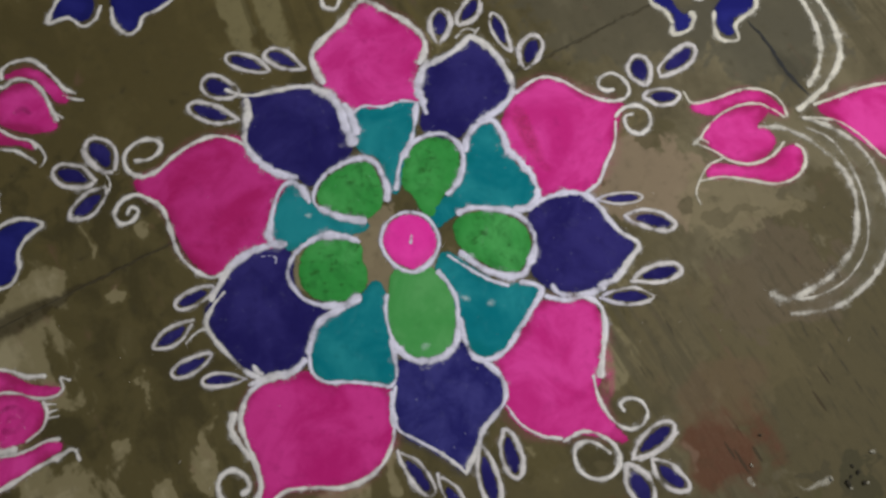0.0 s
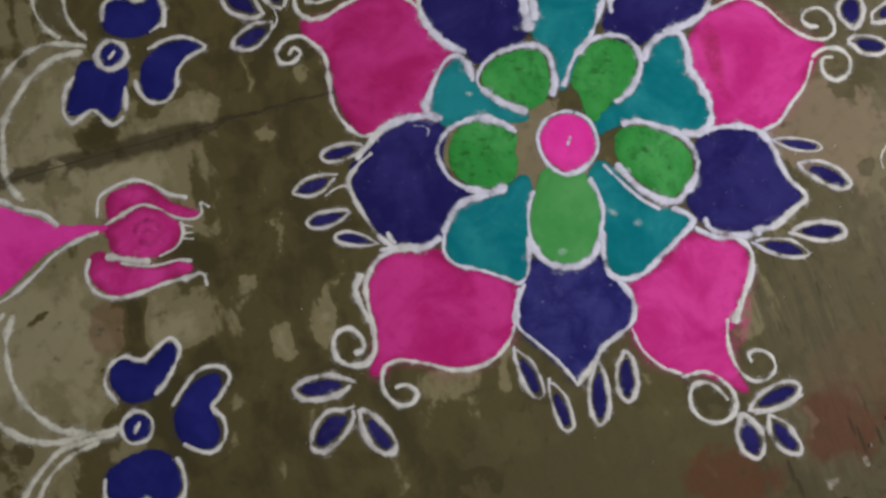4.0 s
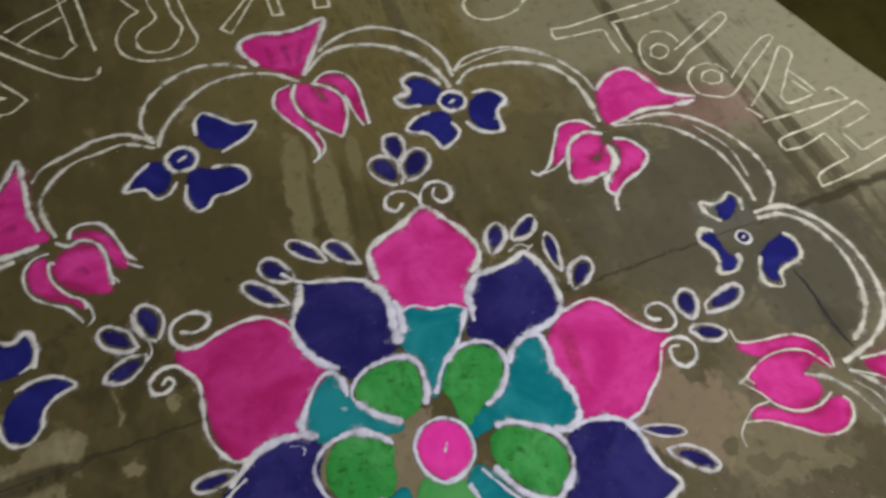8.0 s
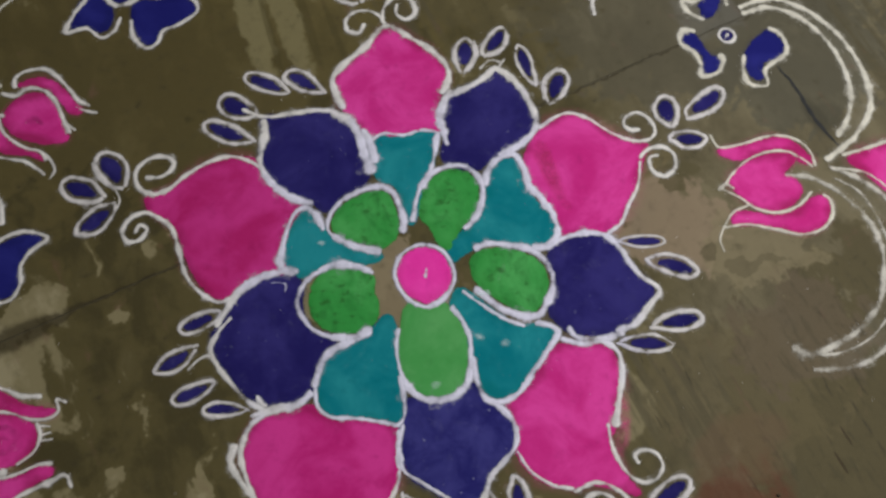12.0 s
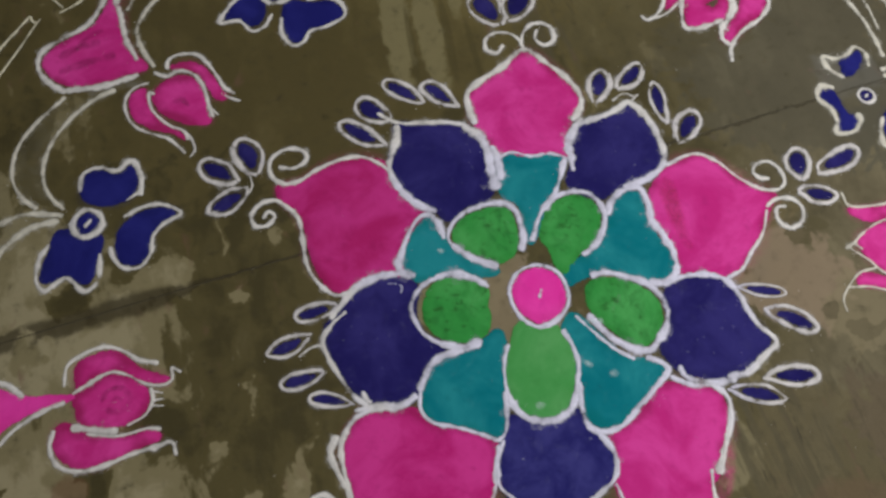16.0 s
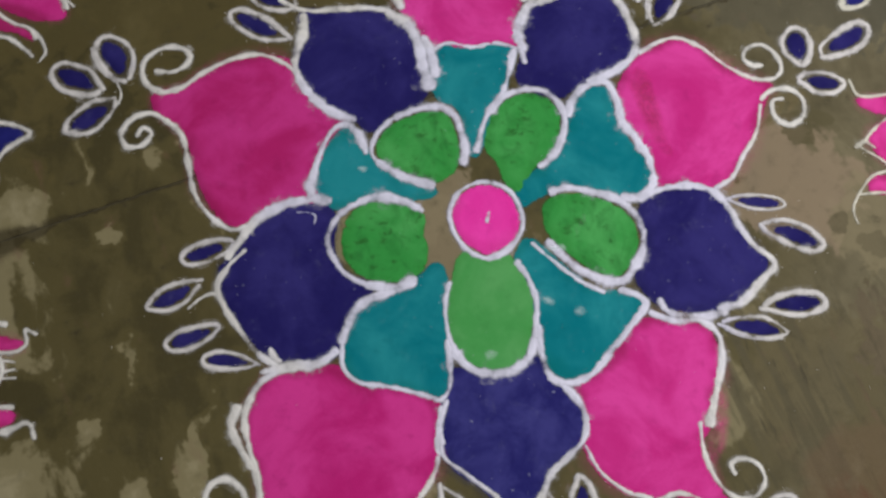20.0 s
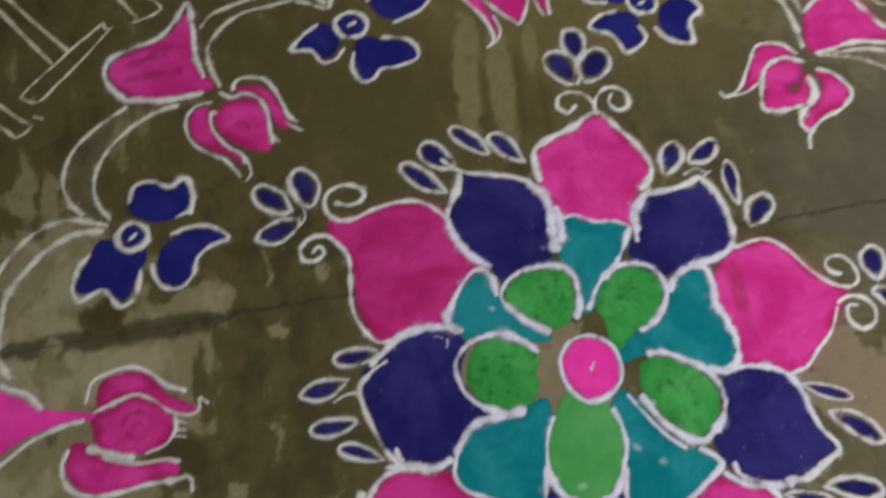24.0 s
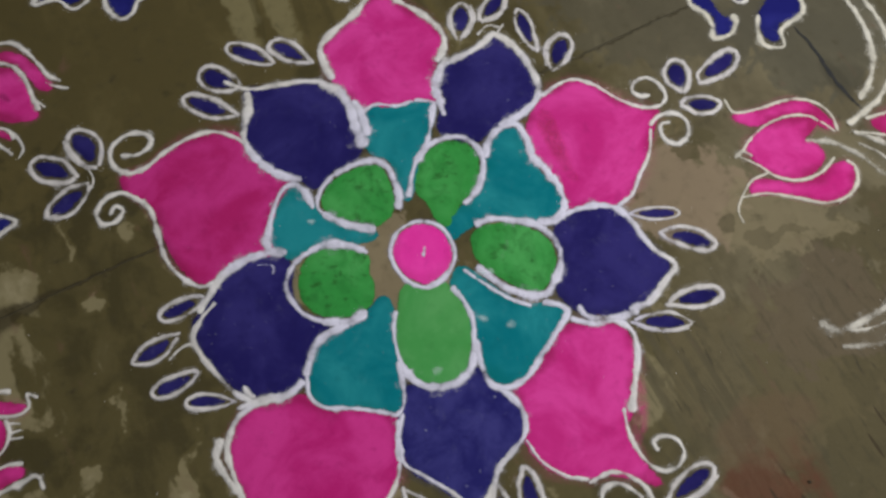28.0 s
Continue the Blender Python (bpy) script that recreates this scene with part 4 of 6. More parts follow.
p = fill("pink_petal", m, CRIMSON, [(-48.1, 22.2), (-44.5, 23.0), (-41.2, 25.2), (-36.8, 27.5), (-32.5, 27.9), (-28.2, 26.7), (-26.8, 23.6), (-23.9, 19.8), (-20.4, 16.9), (-22.5, 13.9), (-24.2, 9.6), (-25.2, 6.4), (-24.3, 4.3), (-29.8, 3.2), (-34.1, 1.2), (-37.2, 1.5), (-39.3, 4.0), (-41.4, 9.2), (-42.8, 13.8), (-44.6, 16.9), (-47.8, 19.7)])
line("outline", p, 0.89, [(-48.5, 26.4), (-46.0, 26.0), (-43.8, 27.1), (-43.2, 28.8), (-45.7, 30.3), (-48.7, 29.5), (-50.3, 27.3), (-49.6, 24.3), (-47.2, 22.7), (-44.5, 23.2), (-41.2, 25.6), (-36.8, 27.7), (-32.5, 28.3), (-28.3, 26.2), (-26.8, 24.6)])
line("outline", p, 0.88, [(-50.9, 15.4), (-49.8, 16.9), (-48.6, 15.9), (-49.9, 14.1), (-52.0, 14.0), (-53.0, 16.1), (-51.6, 18.4), (-48.9, 19.3), (-46.3, 17.8), (-44.2, 15.6), (-43.0, 10.5), (-42.0, 5.9), (-39.6, 2.3), (-36.7, 0.2), (-34.4, 0.6)])
p = fill("pink_petal", m, PINK, [(0.3, 51.9), (4.9, 48.7), (8.1, 45.6), (10.4, 41.6), (10.5, 38.8), (8.2, 34.9), (7.4, 31.0), (7.7, 28.0), (4.4, 28.7), (-0.2, 28.1), (-5.6, 28.6), (-7.1, 30.7), (-9.7, 34.4), (-10.9, 38.9), (-10.8, 42.0), (-8.0, 45.0), (-3.7, 48.3)])
line("outline", p, 1.21, [(-10.2, 35.2), (-11.5, 38.9), (-11.6, 42.3), (-8.9, 45.4), (-4.5, 48.5), (0.1, 52.8), (5.2, 49.1), (9.0, 45.3), (11.0, 41.6), (10.8, 38.6), (9.0, 35.7)])
line("outline", p, 0.82, [(-3.9, 54.1), (-5.3, 52.1), (-7.4, 53.0), (-7.5, 55.4), (-5.2, 57.1), (-2.1, 56.7), (-0.4, 55.1), (0.2, 53.0)])
line("outline", p, 0.84, [(3.3, 57.9), (2.8, 55.5), (4.7, 53.9), (6.7, 55.4), (6.0, 58.6), (2.9, 59.4), (0.5, 57.2), (-0.3, 53.6)])
p = fill("pink_petal", m, PINK, [(23.9, 21.8), (26.0, 24.8), (29.1, 26.9), (32.5, 27.6), (36.2, 26.2), (39.9, 22.7), (43.9, 20.2), (46.2, 19.2), (44.5, 16.0), (42.4, 11.6), (39.5, 7.3), (36.7, 4.0), (34.2, 2.8), (30.0, 3.5), (26.0, 3.3), (25.9, 6.7), (24.1, 11.2), (22.5, 14.9), (22.7, 19.5)])
line("outline", p, 0.74, [(46.0, 22.6), (44.3, 22.6), (43.0, 23.9), (43.9, 25.6), (46.2, 26.2), (48.2, 24.6), (48.8, 21.9), (47.3, 20.2), (44.4, 20.2), (41.4, 21.7), (39.0, 23.7), (36.2, 26.5), (32.6, 28.1), (29.7, 27.4), (26.4, 25.6)])
line("outline", p, 0.66, [(44.3, 16.0), (42.9, 11.5), (39.9, 7.3), (37.7, 4.1), (34.7, 2.5)])
line("outline", p, 0.78, [(48.2, 16.6), (46.3, 16.3), (46.2, 13.7), (48.3, 12.1), (50.6, 13.6), (51.1, 16.4), (49.1, 18.3), (46.2, 18.0), (44.3, 16.5)])
p = fill("pink_petal", m, PINK, [(21.9, -16.9), (24.5, -17.0), (28.4, -17.9), (30.4, -19.6), (30.7, -23.0), (29.4, -28.0), (27.8, -31.8), (26.5, -33.6), (26.9, -37.7), (28.3, -41.1), (29.4, -43.1), (26.2, -41.5), (22.5, -40.2), (18.6, -40.1), (15.1, -38.9), (12.6, -36.7), (11.0, -33.4), (11.6, -30.0), (11.1, -27.0), (10.8, -25.0), (13.2, -24.4), (16.8, -20.7), (19.8, -17.4)])
line("outline", p, 1.02, [(22.0, -15.5), (25.5, -17.0), (29.1, -17.2), (31.3, -19.0), (31.5, -22.6), (29.8, -27.5), (28.1, -32.0)])
line("outline", p, 0.67, [(27.0, -31.1), (26.8, -34.6), (27.6, -38.1), (29.3, -40.7), (31.1, -41.6), (33.2, -41.1), (34.5, -39.3), (33.9, -37.3), (32.1, -36.4), (30.3, -37.0), (30.6, -38.5)])
line("outline", p, 0.58, [(10.7, -33.1), (12.3, -36.5), (14.9, -39.0), (19.0, -40.7)])
line("outline", p, 0.75, [(18.8, -41.2), (22.6, -40.2), (25.7, -41.6), (27.7, -44.3), (27.5, -46.6), (25.5, -48.3), (22.6, -48.2), (20.5, -46.4), (20.2, -44.0), (21.0, -42.3), (23.2, -42.0), (25.4, -43.5), (26.4, -44.9)])
p = fill("pink_petal", m, ROSE, [(-31.2, -21.1), (-27.4, -20.7), (-22.0, -20.8), (-21.1, -22.2), (-18.7, -23.8), (-13.8, -24.5), (-8.8, -26.6), (-9.0, -29.8), (-9.8, -34.6), (-12.6, -38.3), (-15.6, -39.8), (-19.3, -40.4), (-25.0, -39.3), (-29.8, -39.4), (-31.7, -41.7), (-32.8, -41.5), (-32.8, -38.7), (-32.6, -33.1), (-33.8, -29.1), (-33.6, -25.2)])
line("outline", p, 0.94, [(-24.2, -19.9), (-29.4, -20.4), (-32.5, -21.8), (-34.1, -24.1), (-34.8, -27.0), (-34.0, -31.0), (-33.0, -34.9), (-32.9, -38.3), (-34.1, -40.0), (-36.6, -40.5), (-38.9, -39.5), (-39.9, -37.0), (-39.1, -34.8), (-37.2, -34.2), (-35.1, -35.7), (-34.8, -37.6), (-36.3, -38.5)])
line("outline", p, 1.06, [(-35.6, -24.6), (-36.5, -27.3), (-35.2, -30.7), (-33.7, -33.1)])
line("outline", p, 0.75, [(-8.3, -26.6), (-9.1, -30.8), (-9.5, -34.6), (-12.3, -38.6), (-15.4, -40.3), (-19.3, -40.8), (-24.1, -39.9), (-28.8, -39.4), (-30.8, -40.4), (-31.4, -42.2), (-30.7, -45.0), (-28.4, -46.8), (-26.0, -46.4), (-25.4, -44.7), (-27.2, -43.5), (-29.2, -44.0)])
leaf(m, (-52.4, 24.8), (-56.7, 32.4), 2.84)
leaf(m, (-55.9, 23.2), (-63.9, 27.8), 2.47)
leaf(m, (-53.9, 21.9), (-61.2, 16.8), 2.29)
line("stroke", m, 0.33, [(-54.3, 25.4), (-53.3, 22.4), (-54.0, 20.5)])
leaf(m, (-36.1, -1.6), (-44.2, -4.0), 1.66)
leaf(m, (-40.7, -7.3), (-48.2, -10.6), 1.73)
leaf(m, (-37.9, -13.9), (-46.0, -16.1), 1.51)
leaf(m, (-32.8, -19.5), (-40.9, -18.0), 1.30)
leaf(m, (-27.0, 36.3), (-33.8, 41.0), 2.60)
leaf(m, (-27.9, 30.7), (-37.1, 36.0), 2.05)
leaf(m, (-20.4, 40.4), (-28.7, 45.5), 1.91)
leaf(m, (-13.6, 39.3), (-20.9, 45.3), 2.05)
leaf(m, (13.8, 39.7), (16.0, 47.6), 2.13)
leaf(m, (18.4, 42.8), (24.3, 49.0), 1.90)
leaf(m, (27.6, 35.0), (26.0, 44.6), 1.59)
leaf(m, (29.4, 30.5), (34.1, 37.5), 2.33)
leaf(m, (-4.0, 65.3), (-5.6, 73.8), 2.66)
leaf(m, (-2.7, 60.1), (1.7, 69.2), 3.21)
leaf(m, (-4.0, 58.7), (-9.7, 67.1), 3.43)
leaf(m, (52.0, 21.8), (52.3, 29.1), 2.28)
leaf(m, (55.2, 23.5), (64.6, 29.2), 2.19)
leaf(m, (50.9, 19.9), (58.5, 18.5), 1.94)
leaf(m, (36.2, 0.8), (44.9, -0.6), 1.18)
leaf(m, (40.7, -3.5), (49.8, -7.4), 2.01)
leaf(m, (38.4, -15.7), (48.5, -15.4), 1.87)
leaf(m, (31.8, -17.7), (41.6, -19.7), 1.53)
leaf(m, (29.6, -46.3), (38.7, -41.9), 1.92)
leaf(m, (28.6, -46.8), (30.7, -54.2), 2.22)
leaf(m, (32.9, -46.9), (37.8, -53.3), 1.86)
leaf(m, (-9.3, -36.7), (-4.6, -45.5), 1.59)
leaf(m, (-3.2, -42.1), (0.1, -50.8), 1.48)
leaf(m, (5.0, -38.8), (5.2, -49.3), 1.77)
leaf(m, (9.6, -36.6), (9.7, -45.7), 1.88)
leaf(m, (-36.2, -43.5), (-46.2, -44.8), 2.18)
leaf(m, (-35.8, -47.3), (-42.5, -54.2), 2.63)
leaf(m, (-35.1, -47.7), (-28.8, -54.8), 2.02)

m = motif("lily_motif", -25.4, 89.4, "pink powder lily bud with white outlines and a bell-shaped hood", "lily motif", "lilies round the flower")
p = fill("hood", m, PINK, [(-15.3, 13.4), (-13.2, 16.2), (-5.0, 17.7), (0.6, 19.5), (4.4, 22.0), (3.7, 16.9), (1.6, 10.1), (-0.3, 3.9), (-4.8, 5.4), (-10.5, 7.9), (-14.1, 10.8)])
line("rubbed_mark", p, 1.74, [(-9.0, 13.5), (-7.6, 9.5), (-6.8, 7.0)], RUBBED)
line("rubbed_mark", p, 1.76, [(-4.9, 14.3), (-3.8, 10.3), (-2.8, 6.4)], RUBBED)
line("rubbed_mark", p, 1.76, [(-0.1, 16.1), (-0.8, 11.2), (-1.0, 6.4)], RUBBED)
line("outline", p, 1.19, [(-10.6, 7.0), (-15.1, 12.4), (-15.3, 15.5), (-11.2, 18.1), (-4.3, 18.7), (0.6, 20.9), (5.0, 23.3), (4.1, 16.9), (2.0, 10.1), (0.2, 3.3)])
p = fill("bud", m, PINK, [(-1.8, 0.4), (1.3, 0.3), (4.8, -4.9), (5.9, -5.2), (4.3, -1.3), (2.8, 0.4), (7.5, -2.6), (9.7, -7.8), (8.8, -14.9), (4.5, -12.3), (0.9, -8.3), (-1.7, -3.7)])
line("outline", p, 0.90, [(-1.8, 0.8), (-2.3, -3.7), (-0.0, -9.1), (3.9, -12.7), (9.3, -16.1)])
line("outline", p, 0.93, [(2.0, 1.0), (6.2, -0.7), (9.6, -4.3), (10.4, -9.6), (9.3, -15.7)])
p = fill("sepal", m, PINK, [(-3.4, -0.2), (-5.7, -2.1), (-6.0, -6.2), (-3.6, -10.3), (1.5, -14.8), (4.2, -19.4), (3.2, -15.2), (-0.0, -10.0), (-2.6, -4.6)])
line("outline", p, 0.74, [(-3.1, 0.5), (-6.2, -1.7), (-6.5, -6.2), (-3.2, -10.7), (1.9, -16.0), (3.9, -21.1), (2.5, -23.2)])
line("outline", p, 0.58, [(3.2, -14.1), (5.1, -18.3), (4.5, -21.4)])
p = fill("sepal", m, PINK, [(3.3, 2.0), (8.0, 3.3), (11.7, -0.2), (13.5, -6.3), (14.7, -11.2), (12.4, -8.9), (9.9, -2.5), (6.6, 0.8)])
line("outline", p, 0.79, [(2.5, 1.2), (5.3, 4.2), (9.4, 4.0), (12.7, -0.2), (14.2, -6.3), (15.3, -12.5)])
line("outline", p, 0.60, [(9.9, -3.0), (12.2, -9.4), (14.1, -12.9)])

m = motif("lily_motif", 47.3, 70.6, "pink powder lily bud with white outlines and a bell-shaped hood", "lily motif", "lilies round the flower")
p = fill("hood", m, PINK, [(-1.0, 15.8), (2.2, 19.6), (6.6, 21.2), (11.0, 18.3), (13.3, 14.4), (17.8, 11.3), (20.7, 10.3), (15.9, 9.2), (8.4, 7.4), (3.8, 5.5), (-0.7, 3.8), (-2.0, 7.0), (-1.9, 11.6)])
line("outline", p, 1.00, [(-2.4, 14.0), (1.9, 19.3), (7.3, 21.0), (11.4, 16.9), (14.7, 13.0), (22.1, 11.0)])
line("outline", p, 1.11, [(21.4, 9.9), (14.9, 8.2), (7.6, 7.3), (2.1, 4.3), (-0.9, 3.1)])
p = fill("bud", m, PINK, [(-11.3, -2.4), (-7.5, 0.5), (-4.3, -0.0), (-6.1, -6.5), (-7.0, -7.1), (-4.5, -5.3), (-3.2, -2.5), (-2.4, -5.0), (-4.0, -9.9), (-8.0, -11.7), (-11.8, -12.3), (-12.3, -7.8)])
line("outline", p, 1.02, [(-3.4, 0.4), (-7.4, 1.2), (-11.5, -1.9), (-12.9, -6.9), (-12.7, -12.7), (-8.8, -12.5), (-4.5, -10.7)])
line("outline", p, 1.46, [(-3.0, -3.0), (-1.9, -6.7), (-3.2, -10.2), (-5.7, -13.3)])
p = fill("sepal", m, PINK, [(-5.6, 3.1), (-8.8, 4.2), (-12.1, 3.5), (-14.2, -1.0), (-16.2, -7.6), (-13.4, -6.1), (-12.1, -2.3), (-8.1, 0.9)])
line("outline", p, 0.75, [(-4.5, 2.2), (-8.1, 4.7), (-13.0, 3.7), (-15.3, -1.8), (-17.7, -8.3), (-20.5, -10.7), (-22.0, -9.3)])
line("outline", p, 0.58, [(-20.0, -10.4), (-16.6, -9.2), (-13.4, -6.1)])
p = fill("sepal", m, PINK, [(-1.0, -1.7), (2.4, -2.3), (5.0, -5.8), (2.9, -9.9), (-1.4, -13.2), (-3.8, -16.7), (-5.3, -15.8), (-3.1, -11.5), (-0.3, -7.1), (0.2, -4.2)])
line("outline", p, 0.88, [(-1.1, -0.9), (2.8, -1.9), (5.8, -6.3), (3.5, -10.3), (-1.3, -14.0), (-3.9, -17.8), (-4.3, -21.3)])
line("outline", p, 0.85, [(-3.9, -17.2), (-5.5, -15.4), (-4.7, -11.1)])

m = motif("lily_motif", 83.5, 7.6, "pink powder lily bud with thin white outlines, partly smudged", "lily motif", "lilies round the flower")
p = fill("hood", m, PINK, [(1.3, 3.0), (6.3, 4.2), (12.6, 5.1), (19.5, 4.4), (25.6, 1.6), (28.3, -3.2), (25.0, -8.2), (18.5, -9.5), (13.3, -10.9), (9.7, -8.7), (6.5, -4.4), (3.4, -0.2)])
line("outline", p, 0.73, [(-0.1, 3.7), (5.2, 4.5), (11.5, 5.4), (16.1, 5.3), (21.9, 4.3), (27.1, 1.0)], VINE)
line("outline", p, 0.58, [(-3.2, 1.6), (3.3, -0.5), (6.6, -4.1), (10.3, -10.3), (15.3, -11.7)], VINE)
p = fill("bud", m, PINK, [(-23.1, 1.8), (-18.2, 5.2), (-12.1, 6.0), (-9.1, 5.3), (-10.5, 3.2), (-12.3, 1.6), (-10.7, 0.3), (-10.1, -2.1), (-12.7, -4.5), (-16.3, -5.8), (-19.2, -4.4), (-22.0, -1.5)])
line("outline", p, 0.48, [(-25.3, 0.2), (-20.2, 4.6), (-15.5, 6.4), (-10.9, 6.3), (-8.1, 4.3), (-6.3, 2.1)], VINE)
line("outline", p, 0.56, [(-25.0, 0.2), (-22.3, -1.8), (-19.8, -4.5), (-15.8, -5.9), (-11.6, -5.1), (-8.2, -2.7)], VINE)
line("outline", p, 0.81, [(-26.0, 0.2), (-24.2, 1.1), (-22.7, 0.0)], VINE)
p = fill("sepal", m, PINK, [(-23.7, 8.2), (-18.3, 8.7), (-12.1, 9.5), (-9.2, 8.4), (-6.8, 5.2), (-6.0, 2.9), (-8.3, 3.7), (-9.8, 6.0), (-14.8, 6.7), (-20.4, 5.8)])
line("outline", p, 0.55, [(-24.3, 11.9), (-23.4, 9.0), (-18.8, 8.9), (-12.0, 9.8), (-7.8, 8.3), (-5.9, 5.3), (-5.9, 2.1)], VINE)
p = fill("sepal", m, PINK, [(-24.0, -4.6), (-20.6, -5.3), (-16.5, -6.4), (-11.8, -5.8), (-8.4, -4.1), (-5.6, -4.3), (-6.3, -7.4), (-8.7, -9.9), (-12.5, -10.5), (-17.3, -8.5), (-21.9, -7.3), (-25.0, -6.8)])
line("outline", p, 0.44, [(-28.1, -12.0), (-28.3, -9.6), (-26.7, -7.0), (-24.3, -4.6), (-21.0, -3.6)], VINE)
line("outline", p, 0.55, [(-27.0, -7.3), (-22.4, -7.3), (-17.5, -9.0), (-12.6, -10.8), (-8.5, -10.2), (-5.9, -8.0), (-5.3, -4.9), (-6.4, -3.5)], VINE)

m = motif("lily_motif", -77.8, 49.2, "pink powder lily bud with white outlines and a bell-shaped hood", "lily motif", "lilies round the flower")
p = fill("hood", m, PINK, [(-19.9, 1.7), (-19.3, 3.7), (-16.2, 6.8), (-11.3, 10.4), (-9.4, 14.4), (-8.2, 17.9), (-6.3, 13.7), (-4.8, 8.6), (-1.7, 3.1), (0.9, 0.4), (-2.8, -1.0), (-8.0, -3.0), (-13.2, -3.6), (-17.1, -1.9)])
line("outline", p, 1.06, [(-1.0, 2.0), (-4.3, 7.9), (-6.1, 13.7), (-9.1, 20.6), (-10.5, 15.5), (-12.8, 10.7), (-17.7, 7.1), (-20.9, 4.1), (-20.8, 0.2), (-18.2, -3.0), (-14.1, -5.5)])
line("outline", p, 1.11, [(-14.4, -5.0), (-7.6, -4.2), (-0.2, -1.4)])
line("rubbed_mark", p, 1.86, [(-17.0, 2.8), (-13.1, 5.4), (-9.1, 6.6)], RUBBED)
line("rubbed_mark", p, 1.84, [(-16.6, -0.7), (-11.5, 1.5), (-5.6, 3.4)], RUBBED)
line("rubbed_mark", p, 1.42, [(-14.0, 4.6), (-12.0, 7.8), (-9.0, 9.6)], RUBBED)
p = fill("bud", m, PINK, [(3.6, -5.1), (5.0, -3.3), (8.2, -1.8), (11.0, -2.8), (12.9, -5.7), (14.2, -9.6), (15.1, -12.6), (11.0, -12.8), (7.7, -11.7), (4.8, -9.6), (3.3, -7.0)])
line("outline", p, 0.73, [(2.6, -0.9), (5.4, -1.9), (8.1, -0.6), (11.0, -1.7), (13.1, -4.5), (14.4, -8.4), (15.7, -11.6)])
line("outline", p, 0.36, [(13.7, -7.1), (15.3, -9.7), (16.7, -11.1)])
line("rubbed_mark", p, 1.28, [(7.5, -8.2), (8.9, -7.4), (10.7, -9.1)], RUBBED)
line("outline", p, 0.70, [(3.5, -6.1), (2.4, -5.7), (2.8, -8.6), (5.0, -11.5), (7.8, -13.6), (10.1, -14.6), (11.3, -16.6)])
p = fill("sepal", m, PINK, [(1.2, -4.9), (-0.9, -6.1), (-1.0, -8.6), (0.6, -11.8), (4.0, -13.9), (7.9, -14.8), (10.9, -16.4), (9.0, -14.5), (6.1, -12.8), (3.2, -10.1), (1.9, -6.9)])
line("outline", p, 0.58, [(2.0, -3.4), (-1.0, -4.8), (-2.2, -7.9), (-1.0, -11.7), (1.3, -14.0), (4.7, -15.4), (7.5, -16.4), (9.7, -18.2), (11.1, -19.7)])
line("outline", p, 0.46, [(10.4, -14.6), (11.8, -16.3), (12.8, -18.8), (12.0, -20.6)])
p = fill("sepal", m, PINK, [(5.8, 0.3), (8.6, 1.5), (11.4, 0.9), (14.4, -1.9), (16.2, -4.7), (17.9, -7.1), (16.3, -7.2), (14.5, -5.2), (12.1, -1.5), (9.2, -0.3)])
line("outline", p, 0.74, [(5.3, -0.3), (5.2, 1.9), (6.8, 3.2), (10.7, 3.3), (13.1, 1.4), (15.5, -1.8), (17.3, -4.7), (19.6, -6.2)])
line("outline", p, 0.48, [(16.8, -6.0), (18.5, -7.1), (20.9, -7.9)])

m = motif("lily_motif", -88.5, -20.8, "pink powder lily bud with thick white outlines and a long hood", "lily motif", "lilies round the flower")
p = fill("hood", m, HOT_PINK, [(-17.2, 7.0), (-11.4, 6.9), (-6.2, 5.4), (-1.0, 3.9), (5.6, 4.0), (9.8, 3.6), (6.5, 2.2), (2.2, 1.0), (-2.0, -1.3), (-6.0, -5.5), (-9.9, -9.4), (-13.4, -10.6), (-19.1, -10.6), (-24.1, -7.8), (-26.3, -2.3), (-25.1, 3.1), (-21.4, 6.1)])
line("outline", p, 0.97, [(-22.0, 6.8), (-17.3, 7.4), (-12.5, 8.0), (-8.3, 6.4), (-4.3, 5.7), (-0.8, 3.4)])
line("outline", p, 0.75, [(6.4, 2.5), (3.2, 1.2), (-1.0, -1.6), (-4.9, -6.1), (-8.9, -9.8), (-13.3, -11.5), (-17.9, -12.1)])
p = fill("sepal", m, PINK, [(7.4, 8.8), (10.0, 10.5), (13.0, 11.3), (15.8, 10.0), (18.6, 7.8), (23.1, 6.5), (23.8, 5.9), (21.0, 5.6), (16.5, 7.0), (13.6, 7.5), (10.5, 6.0), (8.3, 4.7)])
line("outline", p, 0.68, [(5.7, 5.1), (5.7, 8.7), (8.2, 10.9), (11.9, 12.1), (14.9, 11.4), (18.0, 9.7), (21.5, 9.1)])
line("outline", p, 0.66, [(7.3, 3.8), (10.5, 6.1), (13.6, 7.6), (16.5, 7.0), (19.6, 5.5), (22.9, 5.3), (24.2, 6.3), (23.9, 8.2), (25.6, 7.4)])
p = fill("bud", m, PINK, [(7.8, 3.3), (10.6, 5.5), (14.1, 7.0), (17.9, 5.8), (20.4, 3.7), (20.0, 0.9), (17.3, -1.0), (13.3, -2.1), (9.8, -1.4), (8.5, 0.7)])
line("outline", p, 0.56, [(20.6, 4.8), (21.2, 2.8), (20.4, 0.3), (17.4, -1.6)])
line("rubbed_mark", p, 1.02, [(12.5, 2.5), (13.6, 4.5), (15.9, 4.7), (17.3, 2.9), (16.1, 0.9), (13.5, 1.0)], RUBBED)
line("rubbed_mark", p, 0.68, [(14.2, 2.4), (15.0, 3.2), (16.1, 2.5)], RUBBED)
